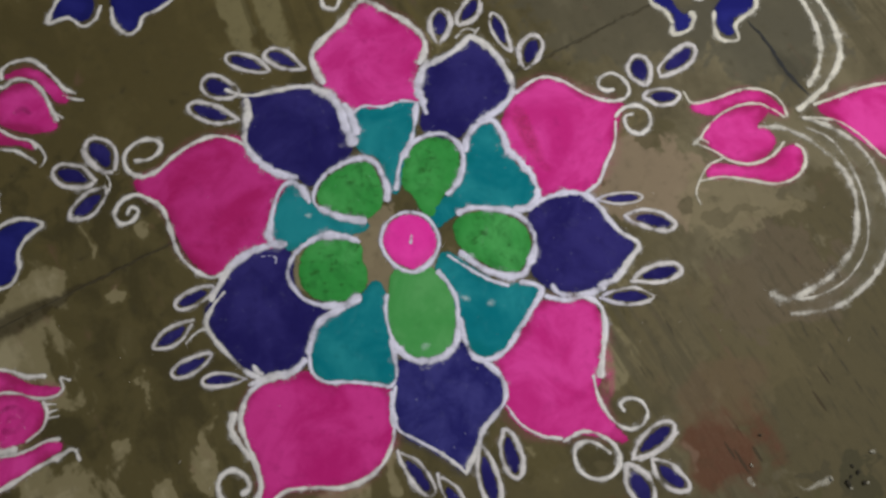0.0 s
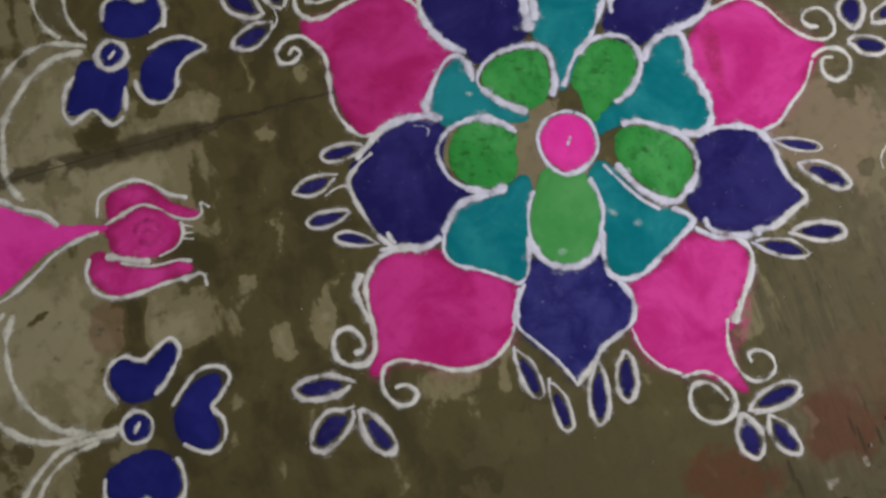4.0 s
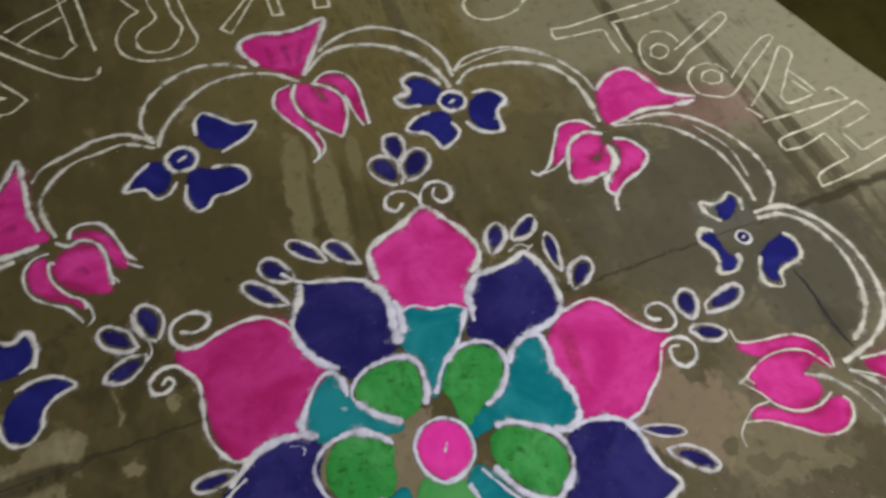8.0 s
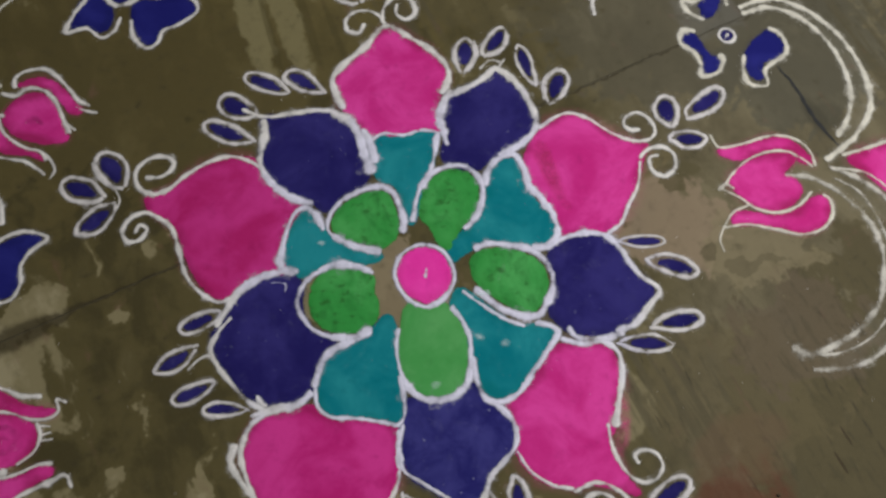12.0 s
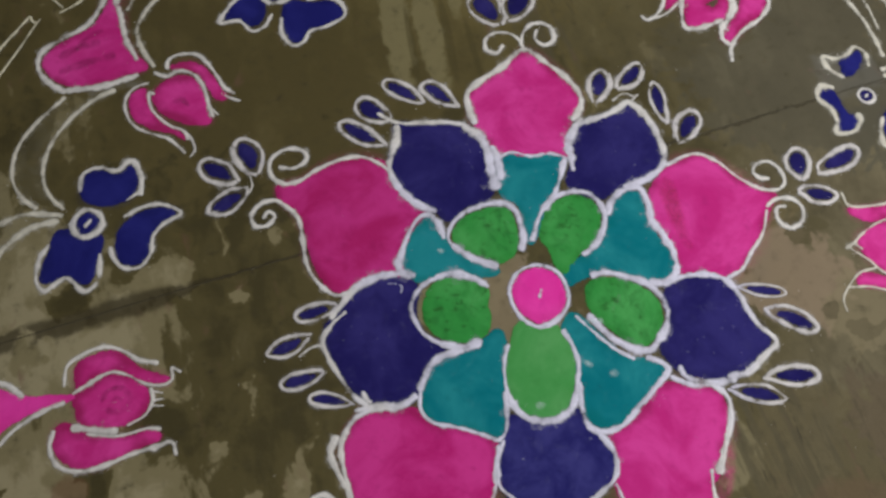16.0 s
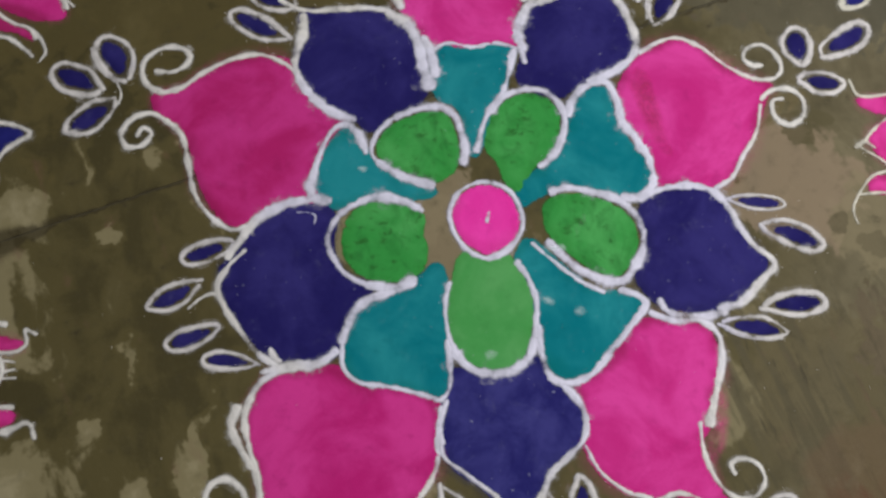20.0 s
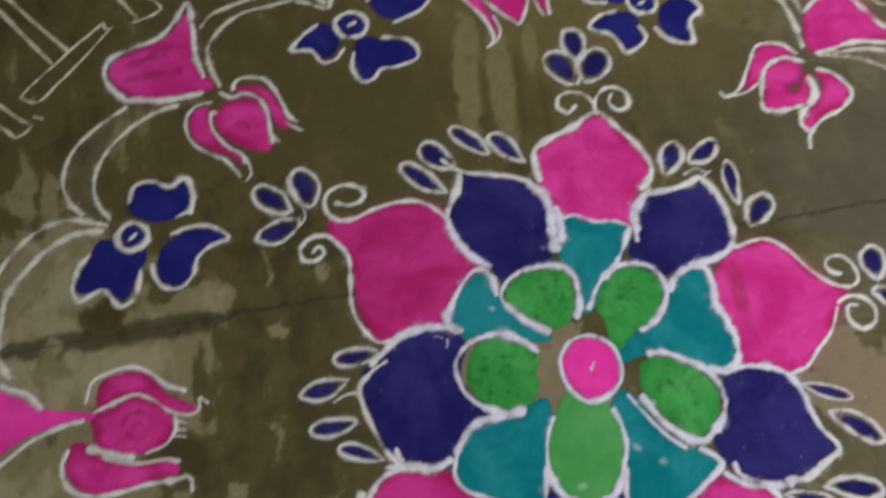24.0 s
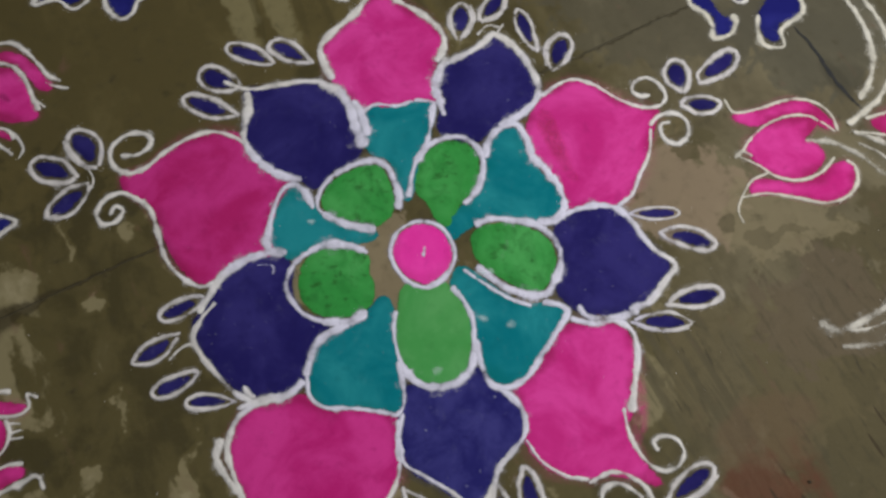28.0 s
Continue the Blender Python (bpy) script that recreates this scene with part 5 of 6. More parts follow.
line("outline", p, 1.22, [(8.0, -1.9), (9.9, -2.0), (12.4, -2.3), (16.1, -2.5)])
line("outline", p, 0.28, [(20.7, 4.2), (23.0, 3.8)])
line("outline", p, 0.28, [(21.3, 2.6), (23.1, 2.9)])
line("outline", p, 0.28, [(21.3, 1.7), (23.3, 1.7)])
p = fill("sepal", m, PINK, [(6.1, -1.4), (8.5, -1.6), (12.5, -3.4), (18.2, -3.3), (21.8, -2.5), (23.3, -3.6), (20.3, -5.0), (15.9, -6.9), (12.4, -8.1), (8.8, -7.9), (6.1, -5.6), (5.3, -2.9)])
line("outline", p, 0.83, [(5.2, -2.2), (5.0, -5.2), (6.7, -7.9), (10.2, -9.0), (14.3, -8.2), (18.6, -6.4), (22.6, -5.2), (25.3, -4.5), (26.3, -6.7)])
line("outline", p, 0.56, [(10.6, -2.9), (16.3, -3.3), (21.2, -2.1), (23.3, -2.3)])

m = motif("bow_motif", -51.7, 68.7, "indigo powder bow flower with three petals and a white ring", "bow motif", "bows round the flower")
ring(m, BLUE, 0.0, 0.0, 3.38, 1.12)
p = fill("petal", m, BLUE, [(2.8, 12.4), (5.7, 12.8), (9.7, 10.4), (14.2, 9.0), (14.9, 9.3), (12.8, 5.5), (9.4, 3.2), (5.7, 3.7), (3.2, 6.8), (2.6, 10.2)])
line("outline", p, 0.88, [(2.5, 6.5), (2.0, 11.1), (3.5, 13.3), (7.0, 12.0), (11.0, 9.8), (15.5, 10.1), (14.3, 6.3), (11.3, 3.6), (8.6, 1.5)])
p = fill("petal", m, BLUE, [(-7.6, -1.0), (-3.7, -1.2), (-2.2, -4.1), (-3.0, -8.3), (-4.7, -9.0), (-7.3, -7.3), (-10.0, -7.3), (-9.2, -3.7)])
line("outline", p, 0.81, [(-6.9, -0.7), (-9.4, -4.0), (-11.1, -8.3), (-7.2, -7.9), (-4.2, -10.5), (-1.8, -9.4), (-0.4, -6.2)])
p = fill("petal", m, BLUE, [(2.5, -3.1), (7.3, -3.4), (12.2, -3.3), (14.3, -6.3), (11.6, -8.9), (7.8, -10.1), (5.4, -13.3), (3.8, -12.4), (2.3, -8.9), (2.0, -5.1)])
line("outline", p, 0.81, [(1.7, -7.1), (1.9, -11.1), (4.5, -14.2), (6.6, -13.3), (7.8, -10.7), (11.3, -9.4), (14.9, -6.6), (13.4, -2.9), (9.7, -2.1), (6.6, -2.7)])

m = motif("bow_motif", 9.8, 83.0, "indigo powder bow flower with three petals and a white ring", "bow motif", "bows round the flower")
ring(m, BLUE, 0.0, -0.0, 3.11, 1.09)
p = fill("petal", m, BLUE, [(-10.3, 6.3), (-8.2, 7.7), (-4.5, 5.7), (-1.8, 2.4), (-3.4, 0.1), (-7.4, -0.4), (-10.7, 0.5), (-9.2, 3.1)])
line("outline", p, 1.10, [(-2.2, 5.2), (-5.1, 8.1), (-8.8, 9.3), (-11.5, 6.8), (-10.3, 3.2), (-13.5, 1.5), (-11.5, -1.3), (-7.4, -1.1)])
p = fill("petal", m, BLUE, [(5.2, 0.3), (8.4, 2.3), (12.0, 0.5), (12.2, -0.6), (10.1, -4.1), (10.0, -8.5), (7.0, -9.0), (4.7, -6.5), (4.0, -2.9)])
line("outline", p, 1.06, [(4.9, 2.5), (9.2, 3.2), (12.8, 0.3), (10.4, -3.8), (10.8, -9.5), (7.6, -10.1), (4.4, -8.7), (2.5, -6.5)])
p = fill("petal", m, BLUE, [(-5.7, -3.7), (-1.7, -3.9), (-0.8, -7.9), (-0.2, -9.7), (-1.9, -12.4), (-3.6, -12.9), (-5.3, -9.9), (-9.4, -8.8), (-10.4, -8.1), (-8.2, -5.5)])
line("outline", p, 1.03, [(-5.4, -3.1), (-9.1, -4.9), (-11.3, -8.4), (-6.3, -10.2), (-4.5, -12.8), (-3.6, -14.3), (-0.6, -12.2), (0.8, -9.2), (-0.9, -6.5)])

m = motif("bow_motif", 68.8, 40.8, "smudged indigo bow flower of powder with a grey centre", "bow motif", "bows round the flower")
ring(m, INDIGO, -0.0, 0.0, 1.63, 0.62)
p = fill("petal", m, BLUE, [(-3.7, 6.9), (-4.1, 8.0), (-1.2, 10.1), (0.8, 11.1), (1.2, 8.9), (-0.0, 6.7), (-2.4, 4.6), (-3.9, 5.0)])
line("outline", p, 0.99, [(2.0, 6.9), (1.9, 10.4), (0.1, 11.8), (-1.8, 9.9), (-4.7, 9.0), (-7.0, 9.4), (-6.4, 6.6), (-3.6, 4.2)], VINE)
p = fill("petal", m, BLUE, [(-8.7, 1.4), (-6.9, 1.3), (-5.6, -1.7), (-4.5, -4.3), (-2.9, -5.0), (-4.2, -7.4), (-6.6, -8.1), (-7.0, -6.6), (-6.0, -3.9), (-8.0, -2.1), (-9.1, -0.4)])
line("outline", p, 1.05, [(-6.1, 2.0), (-8.9, 2.3), (-10.0, -0.5), (-7.6, -3.1), (-7.2, -5.9), (-7.6, -8.4), (-4.4, -8.2), (-2.5, -5.8), (-2.6, -4.0)], VINE)
p = fill("petal", m, BLUE, [(3.7, -3.4), (6.5, -1.4), (8.9, -0.1), (10.5, -2.2), (10.9, -4.3), (9.1, -6.2), (5.6, -7.2), (4.1, -10.8), (2.6, -10.0), (2.2, -6.5)])
line("outline", p, 0.93, [(2.2, -4.9), (1.0, -8.6), (1.5, -11.6), (4.9, -12.4), (5.5, -8.9), (7.6, -7.6), (10.8, -5.7), (11.5, -3.6), (10.6, -0.7), (8.8, 0.5)], VINE)

m = motif("bow_motif", -83.4, 15.0, "indigo powder bow flower with three petals and a white ring", "bow motif", "bows round the flower")
ring(m, BLUE, 0.0, 0.0, 2.76, 1.13)
p = fill("petal", m, BLUE, [(5.9, -2.9), (7.7, 0.6), (10.9, 2.5), (14.4, 2.9), (16.0, 1.9), (13.6, -0.2), (12.0, -2.4), (12.2, -5.5), (10.8, -7.7), (8.6, -8.2), (6.9, -7.0)])
line("outline", p, 0.81, [(6.5, 1.2), (9.8, 3.2), (13.2, 3.8), (17.1, 1.9), (13.9, -0.5), (12.5, -2.9), (12.5, -6.0), (11.0, -8.7), (8.3, -9.1), (5.8, -7.1), (4.8, -4.7)])
p = fill("petal", m, BLUE, [(-5.4, -1.7), (2.8, -2.6), (2.9, -6.3), (2.2, -11.0), (1.1, -11.8), (-2.1, -10.5), (-4.2, -11.2), (-6.7, -11.2), (-6.7, -8.1), (-6.0, -3.8)])
line("outline", p, 0.90, [(-6.5, -4.1), (-7.8, -7.7), (-7.6, -11.3), (-5.8, -13.2), (-2.3, -10.8), (1.6, -13.4), (3.5, -11.4), (3.2, -6.0)])
p = fill("petal", m, BLUE, [(-1.9, 10.0), (0.2, 11.0), (4.4, 10.1), (6.5, 12.1), (8.1, 9.2), (6.9, 5.3), (4.0, 4.0), (-0.2, 4.3), (-2.1, 6.2)])
line("outline", p, 1.00, [(-2.5, 6.4), (-2.4, 10.3), (0.2, 11.7), (3.9, 11.0), (6.5, 13.1), (8.7, 9.7), (9.1, 5.6)])
line("outline", p, 0.44, [(9.0, 6.5), (6.5, 4.6)])

m = motif("bow_motif", -72.1, -51.5, "indigo powder bow flower with three petals and a white ring", "bow motif", "bows round the flower")
ring(m, BLUE, 0.0, -0.0, 2.65, 0.78)
p = fill("petal", m, BLUE, [(-5.2, 7.9), (-4.9, 10.3), (-2.5, 11.0), (0.3, 10.4), (2.5, 12.3), (3.9, 14.0), (5.5, 13.1), (5.1, 11.0), (3.7, 8.4), (2.1, 5.5), (-1.8, 4.3), (-4.2, 6.0)])
line("outline", p, 0.81, [(-3.3, 3.5), (-6.1, 6.9), (-5.7, 10.0), (-3.5, 11.6), (-0.2, 11.2), (2.1, 13.4), (4.2, 15.0), (6.0, 13.3), (5.5, 10.6), (4.0, 7.4), (2.5, 5.4)])
p = fill("petal", m, BLUE, [(7.2, 4.5), (9.0, 7.3), (12.8, 8.9), (13.3, 7.4), (12.0, 4.2), (12.8, 1.7), (13.7, -1.1), (12.7, -2.8), (9.6, -2.6), (7.4, -1.3), (6.4, 1.8)])
line("outline", p, 0.78, [(5.5, 3.6), (7.7, 7.3), (9.6, 9.7), (13.1, 10.4), (14.9, 8.9), (13.7, 5.7), (12.3, 3.6), (14.3, 1.9), (14.9, -1.4), (12.9, -3.7), (9.7, -3.2), (8.0, -2.4)])
p = fill("petal", m, BLUE, [(-4.0, -7.9), (-1.9, -5.7), (1.4, -4.1), (5.0, -4.2), (7.1, -6.4), (7.8, -9.6), (5.8, -11.9), (2.6, -11.0), (-0.7, -12.5), (-3.4, -11.1)])
line("outline", p, 0.76, [(7.0, -4.6), (8.5, -7.1), (8.7, -10.8), (5.9, -12.7), (2.7, -11.6), (-0.5, -13.6), (-4.0, -11.6), (-4.5, -8.3)])

m = motif("vine_line", -70.1, 63.0, "double white powder vine line curving between the motifs", "vine", "vines round the flower")
line("stroke", m, 1.00, [(-12.6, 0.7), (-10.9, 4.7), (-6.2, 8.3), (-0.8, 12.1), (5.2, 13.4), (10.3, 11.8), (12.2, 10.4)], VINE)
line("stroke", m, 0.83, [(-5.0, -13.5), (-8.2, -8.8), (-9.7, -4.4), (-8.5, 0.7), (-4.6, 5.9), (0.0, 8.2), (5.5, 10.6), (12.5, 9.2)], VINE)

m = motif("vine_line", -43.7, 84.8, "double white powder vine line curving between the motifs", "vine", "vines round the flower")
line("stroke", m, 1.08, [(-15.1, -10.7), (-17.8, -6.1), (-17.8, -0.1), (-14.0, 6.8), (-7.9, 11.7), (-1.3, 12.7), (5.0, 11.3)], VINE)
line("stroke", m, 1.09, [(-13.4, -12.7), (-12.7, -7.2), (-9.5, -0.5), (-3.6, 6.3), (4.2, 9.1), (10.9, 9.0), (17.9, 6.1)], VINE)
line("stroke", m, 0.60, [(-11.7, -4.2), (-10.4, -2.2), (-8.2, -0.4)], VINE)

m = motif("vine_line", -6.8, 98.0, "double white powder vine line curving between the motifs", "vine", "vines round the flower")
line("stroke", m, 1.03, [(-14.8, 3.0), (-9.6, 8.1), (-2.4, 10.9), (4.7, 9.6), (11.5, 5.2), (15.9, -0.9), (17.5, -7.1)], VINE)
line("stroke", m, 1.34, [(-17.6, -3.8), (-13.2, 2.3), (-5.5, 4.9), (2.9, 3.6), (10.3, -0.7), (14.7, -6.6), (16.6, -10.8)], VINE)

m = motif("vine_line", 28.1, 87.6, "double white powder vine line curving between the motifs", "vine", "vines round the flower")
line("stroke", m, 0.85, [(-16.9, 5.1), (-14.1, 9.3), (-8.1, 12.0), (-2.2, 12.9), (4.7, 11.0), (11.1, 6.2), (15.1, 1.2), (16.8, -3.0)], VINE)
line("stroke", m, 1.16, [(-16.7, 0.6), (-13.1, 5.4), (-7.3, 7.0), (1.2, 7.2), (7.4, 5.4), (12.1, 0.4), (14.9, -7.2), (15.9, -12.9)], VINE)
line("stroke", m, 0.51, [(-15.5, 6.4), (-9.8, 9.5), (-1.6, 12.1), (5.9, 9.8)], VINE)

m = motif("vine_line", 63.5, 62.8, "double white powder vine line curving between the motifs", "vine", "vines round the flower")
line("stroke", m, 0.94, [(-13.1, 11.6), (-4.0, 13.8), (3.8, 11.6), (10.6, 6.3), (15.3, -0.8), (16.7, -8.2), (14.0, -13.8)], VINE)
line("stroke", m, 0.91, [(-16.6, 10.7), (-7.5, 10.7), (-0.0, 7.7), (6.4, 1.4), (9.6, -6.2), (10.9, -12.9)], VINE)
line("stroke", m, 0.46, [(3.0, 9.5), (9.5, 2.4), (11.6, -6.5)], VINE)

m = motif("vine_line", 83.4, 29.5, "wide double white powder vine line, smeared at its end", "vine", "vines round the flower")
line("stroke", m, 1.20, [(-10.4, 17.4), (-3.7, 18.9), (2.9, 15.4), (8.1, 8.4), (10.4, -0.2), (9.5, -8.2), (4.6, -14.2), (-3.5, -18.8)], VINE)
line("stroke", m, 1.09, [(-10.2, 15.9), (-3.9, 16.6), (2.0, 12.9), (6.1, 5.0), (6.8, -2.7), (4.8, -9.2), (0.4, -14.3)], VINE)
haze(m)

m = motif("vine_line", 76.5, -9.6, "smeared white powder vine arc with loose dust", "vine", "vines round the flower")
line("stroke", m, 1.05, [(-5.4, 18.6), (-0.8, 17.4), (2.9, 14.6), (6.1, 10.3), (7.9, 6.3), (8.2, 1.6), (6.7, -3.7), (3.9, -8.7), (-1.3, -12.7), (-6.8, -14.7), (-11.4, -15.5), (-14.2, -13.6)], FAINT)
line("stroke", m, 0.44, [(3.8, 16.7), (7.7, 13.2), (9.5, 7.4), (9.8, 1.5), (8.6, -4.6), (5.8, -10.0), (0.2, -14.4), (-6.4, -16.1), (-11.2, -15.6)], FAINT)
line("stroke", m, 0.95, [(3.8, 18.8), (8.3, 16.0), (11.7, 12.2), (13.6, 8.0), (14.2, 2.6), (13.3, -3.2), (11.6, -7.8), (8.3, -12.6), (2.9, -16.4), (-3.6, -18.8), (-11.8, -18.3)], FAINT)
haze(m)
haze(m, 1, 2)

m = motif("vine_line", -96.6, 1.9, "double white powder vine line curving between the motifs", "vine", "vines round the flower")
line("stroke", m, 1.17, [(8.5, 14.7), (5.7, 15.0), (0.6, 14.9), (-3.9, 12.1), (-6.9, 7.1), (-8.3, 1.7), (-8.6, -3.4), (-7.9, -7.4), (-6.0, -10.8), (-5.4, -14.7)], VINE)
line("stroke", m, 1.32, [(7.9, 13.7), (3.6, 12.7), (-0.4, 9.7), (-3.0, 5.3), (-5.0, -0.1), (-4.6, -5.1), (-3.8, -9.1), (-2.6, -12.0), (0.7, -15.0)], VINE)
haze(m)

m = motif("vine_line", -92.5, 30.9, "double white powder vine line curving between the motifs", "vine", "vines round the flower")
line("stroke", m, 0.85, [(10.3, 13.3), (7.1, 11.6), (2.3, 6.7), (-0.5, 1.2), (-1.2, -3.4), (-0.5, -7.3), (1.4, -10.5), (4.3, -13.1)], VINE)
line("stroke", m, 0.85, [(0.5, 11.8), (-4.2, 5.9), (-6.7, 0.9), (-7.2, -3.7), (-6.2, -7.5), (-3.8, -10.7), (-0.8, -12.9)], VINE)
haze(m)

m = motif("vine_line", -87.2, -43.1, "double white powder vine line curving between the motifs", "vine", "vines round the flower")
line("stroke", m, 1.15, [(-9.8, 10.3), (-11.7, 6.8), (-12.2, 2.2), (-11.6, -2.2), (-9.9, -6.5), (-6.3, -9.6), (-1.4, -11.2), (3.2, -11.0), (6.2, -10.0)], VINE)
line("stroke", m, 1.10, [(-8.2, 10.1), (-8.9, 6.4), (-8.2, 1.9), (-6.3, -2.4), (-3.0, -6.2), (0.8, -8.6), (4.9, -9.6), (9.4, -9.4), (12.4, -8.5)], VINE)
haze(m)

m = motif("vine_line", -83.1, -60.2, "double white powder vine line curving between the motifs", "vine", "vines round the flower")
line("stroke", m, 1.00, [(7.6, 7.6), (3.2, 6.4), (-1.1, 4.9), (-3.7, 2.1), (-6.3, -2.5), (-7.5, -7.6)], VINE)
line("stroke", m, 0.87, [(5.0, 6.3), (0.1, 3.5), (-3.0, -0.1), (-4.5, -4.8)], VINE)

m = motif("letter_y", 55.9, 107.6, "hollow capital letter Y drawn in thin white powder", "letter", "greeting letters")
line("stroke", m, 0.59, [(1.1, -10.3), (-0.2, -5.8), (-1.2, -0.6), (-1.9, 0.6), (0.0, 1.2), (7.4, 3.4), (15.8, 7.1), (18.0, 8.4), (18.2, 10.6), (15.8, 10.4), (0.2, 5.0), (-13.9, -0.5), (-16.5, -0.9), (-18.2, -1.1), (-18.2, -3.1), (-17.6, -4.7), (-12.5, -3.7), (-5.9, -2.0), (-4.5, -2.1), (-3.5, -6.1), (-2.1, -10.5)], THIN)

m = motif("letter_p", 72.2, 100.3, "hollow capital letter P drawn in thin white powder", "letter", "greeting letters")
line("stroke", m, 0.54, [(-3.8, -2.6), (-1.4, -0.5), (4.8, 5.1), (11.5, 10.6), (12.6, 10.9), (13.2, 9.0), (6.1, 1.5), (-0.4, -3.7), (-6.3, -10.1), (-9.0, -10.8), (-11.7, -8.9), (-13.1, -5.2), (-12.4, 0.2), (-9.3, 3.6), (-5.9, 4.3), (-3.5, 2.8), (-2.1, 0.1)], THIN)
line("stroke", m, 0.60, [(-7.5, -0.3), (-5.6, -1.7), (-6.2, -4.1), (-8.7, -5.5), (-10.5, -4.4), (-9.8, -1.6)], THIN, closed=True)

m = motif("letter_p", 82.4, 91.8, "hollow capital letter P drawn in thin white powder", "letter", "greeting letters")
line("stroke", m, 0.53, [(-2.2, -4.4), (2.3, 1.2), (7.9, 7.4), (10.5, 9.6), (12.4, 10.3), (13.2, 9.2), (9.2, 4.5), (3.7, -1.6), (-4.3, -10.4), (-8.1, -10.4), (-12.0, -9.0), (-13.2, -4.6), (-11.8, -1.3), (-8.0, 0.7), (-4.5, 0.1), (-2.4, -2.4)], THIN)
line("stroke", m, 0.59, [(-6.4, -1.5), (-4.2, -2.9), (-5.2, -5.5), (-7.7, -6.1), (-10.0, -5.1), (-9.0, -2.6)], THIN, closed=True)

m = motif("letter_a", 94.2, 85.4, "hollow capital letter A drawn in thin white powder", "letter", "greeting letters")
line("stroke", m, 0.55, [(-10.0, -11.6), (-11.6, -9.6), (-13.4, -8.0)], THIN)
line("stroke", m, 0.60, [(-11.9, -7.7), (-6.0, -0.3), (-1.5, 6.9), (1.1, 11.3), (2.4, 12.7), (3.5, 11.6), (4.4, 9.8), (2.6, 6.2), (1.1, 3.8), (-0.6, 0.3), (-3.2, -4.6), (-3.0, -6.2), (-2.2, -7.0), (5.1, -4.5)], THIN)
line("stroke", m, 0.58, [(1.4, 4.0), (3.9, 0.4), (6.2, -3.6)], THIN)
line("stroke", m, 0.58, [(1.0, 0.6), (2.7, -1.5), (4.7, -4.3)], THIN)
line("stroke", m, 0.58, [(8.6, -3.2), (10.6, -2.6), (12.0, -4.3), (13.4, -6.2), (7.6, -7.6), (0.8, -9.5), (-10.4, -12.7)], THIN)

m = motif("letter_h", 100.3, 65.7, "hollow capital letter H drawn in thin white powder", "letter", "greeting letters")
line("stroke", m, 0.55, [(2.8, 4.2), (7.6, 6.6), (11.3, 8.8), (10.4, 10.8), (9.4, 12.6), (-3.2, 5.9), (-14.3, 1.2), (-14.6, -0.4), (-13.9, -1.9), (-9.5, -0.9), (-2.7, 2.9)], THIN)
line("stroke", m, 0.50, [(-2.7, 2.9), (-1.0, -0.9), (0.4, -4.7), (-3.8, -6.6), (-8.5, -9.4), (-9.1, -11.2), (-8.9, -12.6), (0.1, -9.2), (14.7, -2.1), (14.3, -0.4), (13.1, 0.9), (4.6, -2.8)], THIN)
line("stroke", m, 0.54, [(1.8, 2.5), (3.2, -0.2), (4.6, -2.8)], THIN)

m = motif("letter_s", 27.5, 123.3, "hollow capital letter S drawn in thin white powder", "letter", "greeting letters")
line("stroke", m, 0.71, [(-3.9, -5.1), (-5.2, -2.6), (-8.6, -2.7), (-11.1, -5.3), (-11.1, -9.2), (-8.7, -12.0), (-4.4, -12.5), (1.0, -10.3), (3.9, -7.1), (5.6, -3.2), (4.5, 0.5), (1.4, 6.7), (-1.1, 12.4)], THIN)
line("stroke", m, 0.66, [(-4.5, -2.1), (-2.4, -0.1), (0.7, 0.2), (3.6, -1.4), (5.2, -3.9)], THIN)
line("stroke", m, 0.57, [(1.6, 7.9), (4.1, 3.4), (7.0, 2.1), (11.0, 2.9)], THIN)

m = motif("letter_a", 7.0, 128.6, "hollow capital letter A drawn in thin white powder", "letter", "greeting letters")
line("stroke", m, 0.64, [(-9.2, 9.2), (-6.8, -1.2), (-5.8, -7.5), (-5.0, -9.0)], THIN)
line("stroke", m, 0.65, [(0.1, -9.2), (3.7, -3.5), (9.3, 7.3)], THIN)
line("stroke", m, 0.65, [(-5.0, -9.0), (-2.0, -2.0), (1.1, 5.4)], THIN)

m = motif("letter_n", -16.5, 127.6, "hollow capital letter N drawn in thin white powder", "letter", "greeting letters")
line("stroke", m, 0.62, [(-8.9, 9.1), (-7.1, -2.4), (-5.8, -10.9), (-2.1, -10.4), (-3.5, -2.1), (-5.6, 9.4)], THIN)
line("stroke", m, 0.65, [(-0.3, 10.0), (5.4, 1.5), (8.9, 10.9)], THIN)

m = motif("letter_k", -38.0, 121.3, "hollow capital letter K drawn in thin white powder", "letter", "greeting letters")
line("stroke", m, 0.58, [(2.1, 13.2), (-1.4, 1.3), (-7.6, -11.4), (-4.9, -13.3), (0.8, 2.6), (4.3, 13.4)], THIN)
line("stroke", m, 0.61, [(1.2, 6.8), (2.7, 1.7), (5.0, -6.8), (7.5, -6.8), (5.3, 1.9), (3.7, 7.0)], THIN)

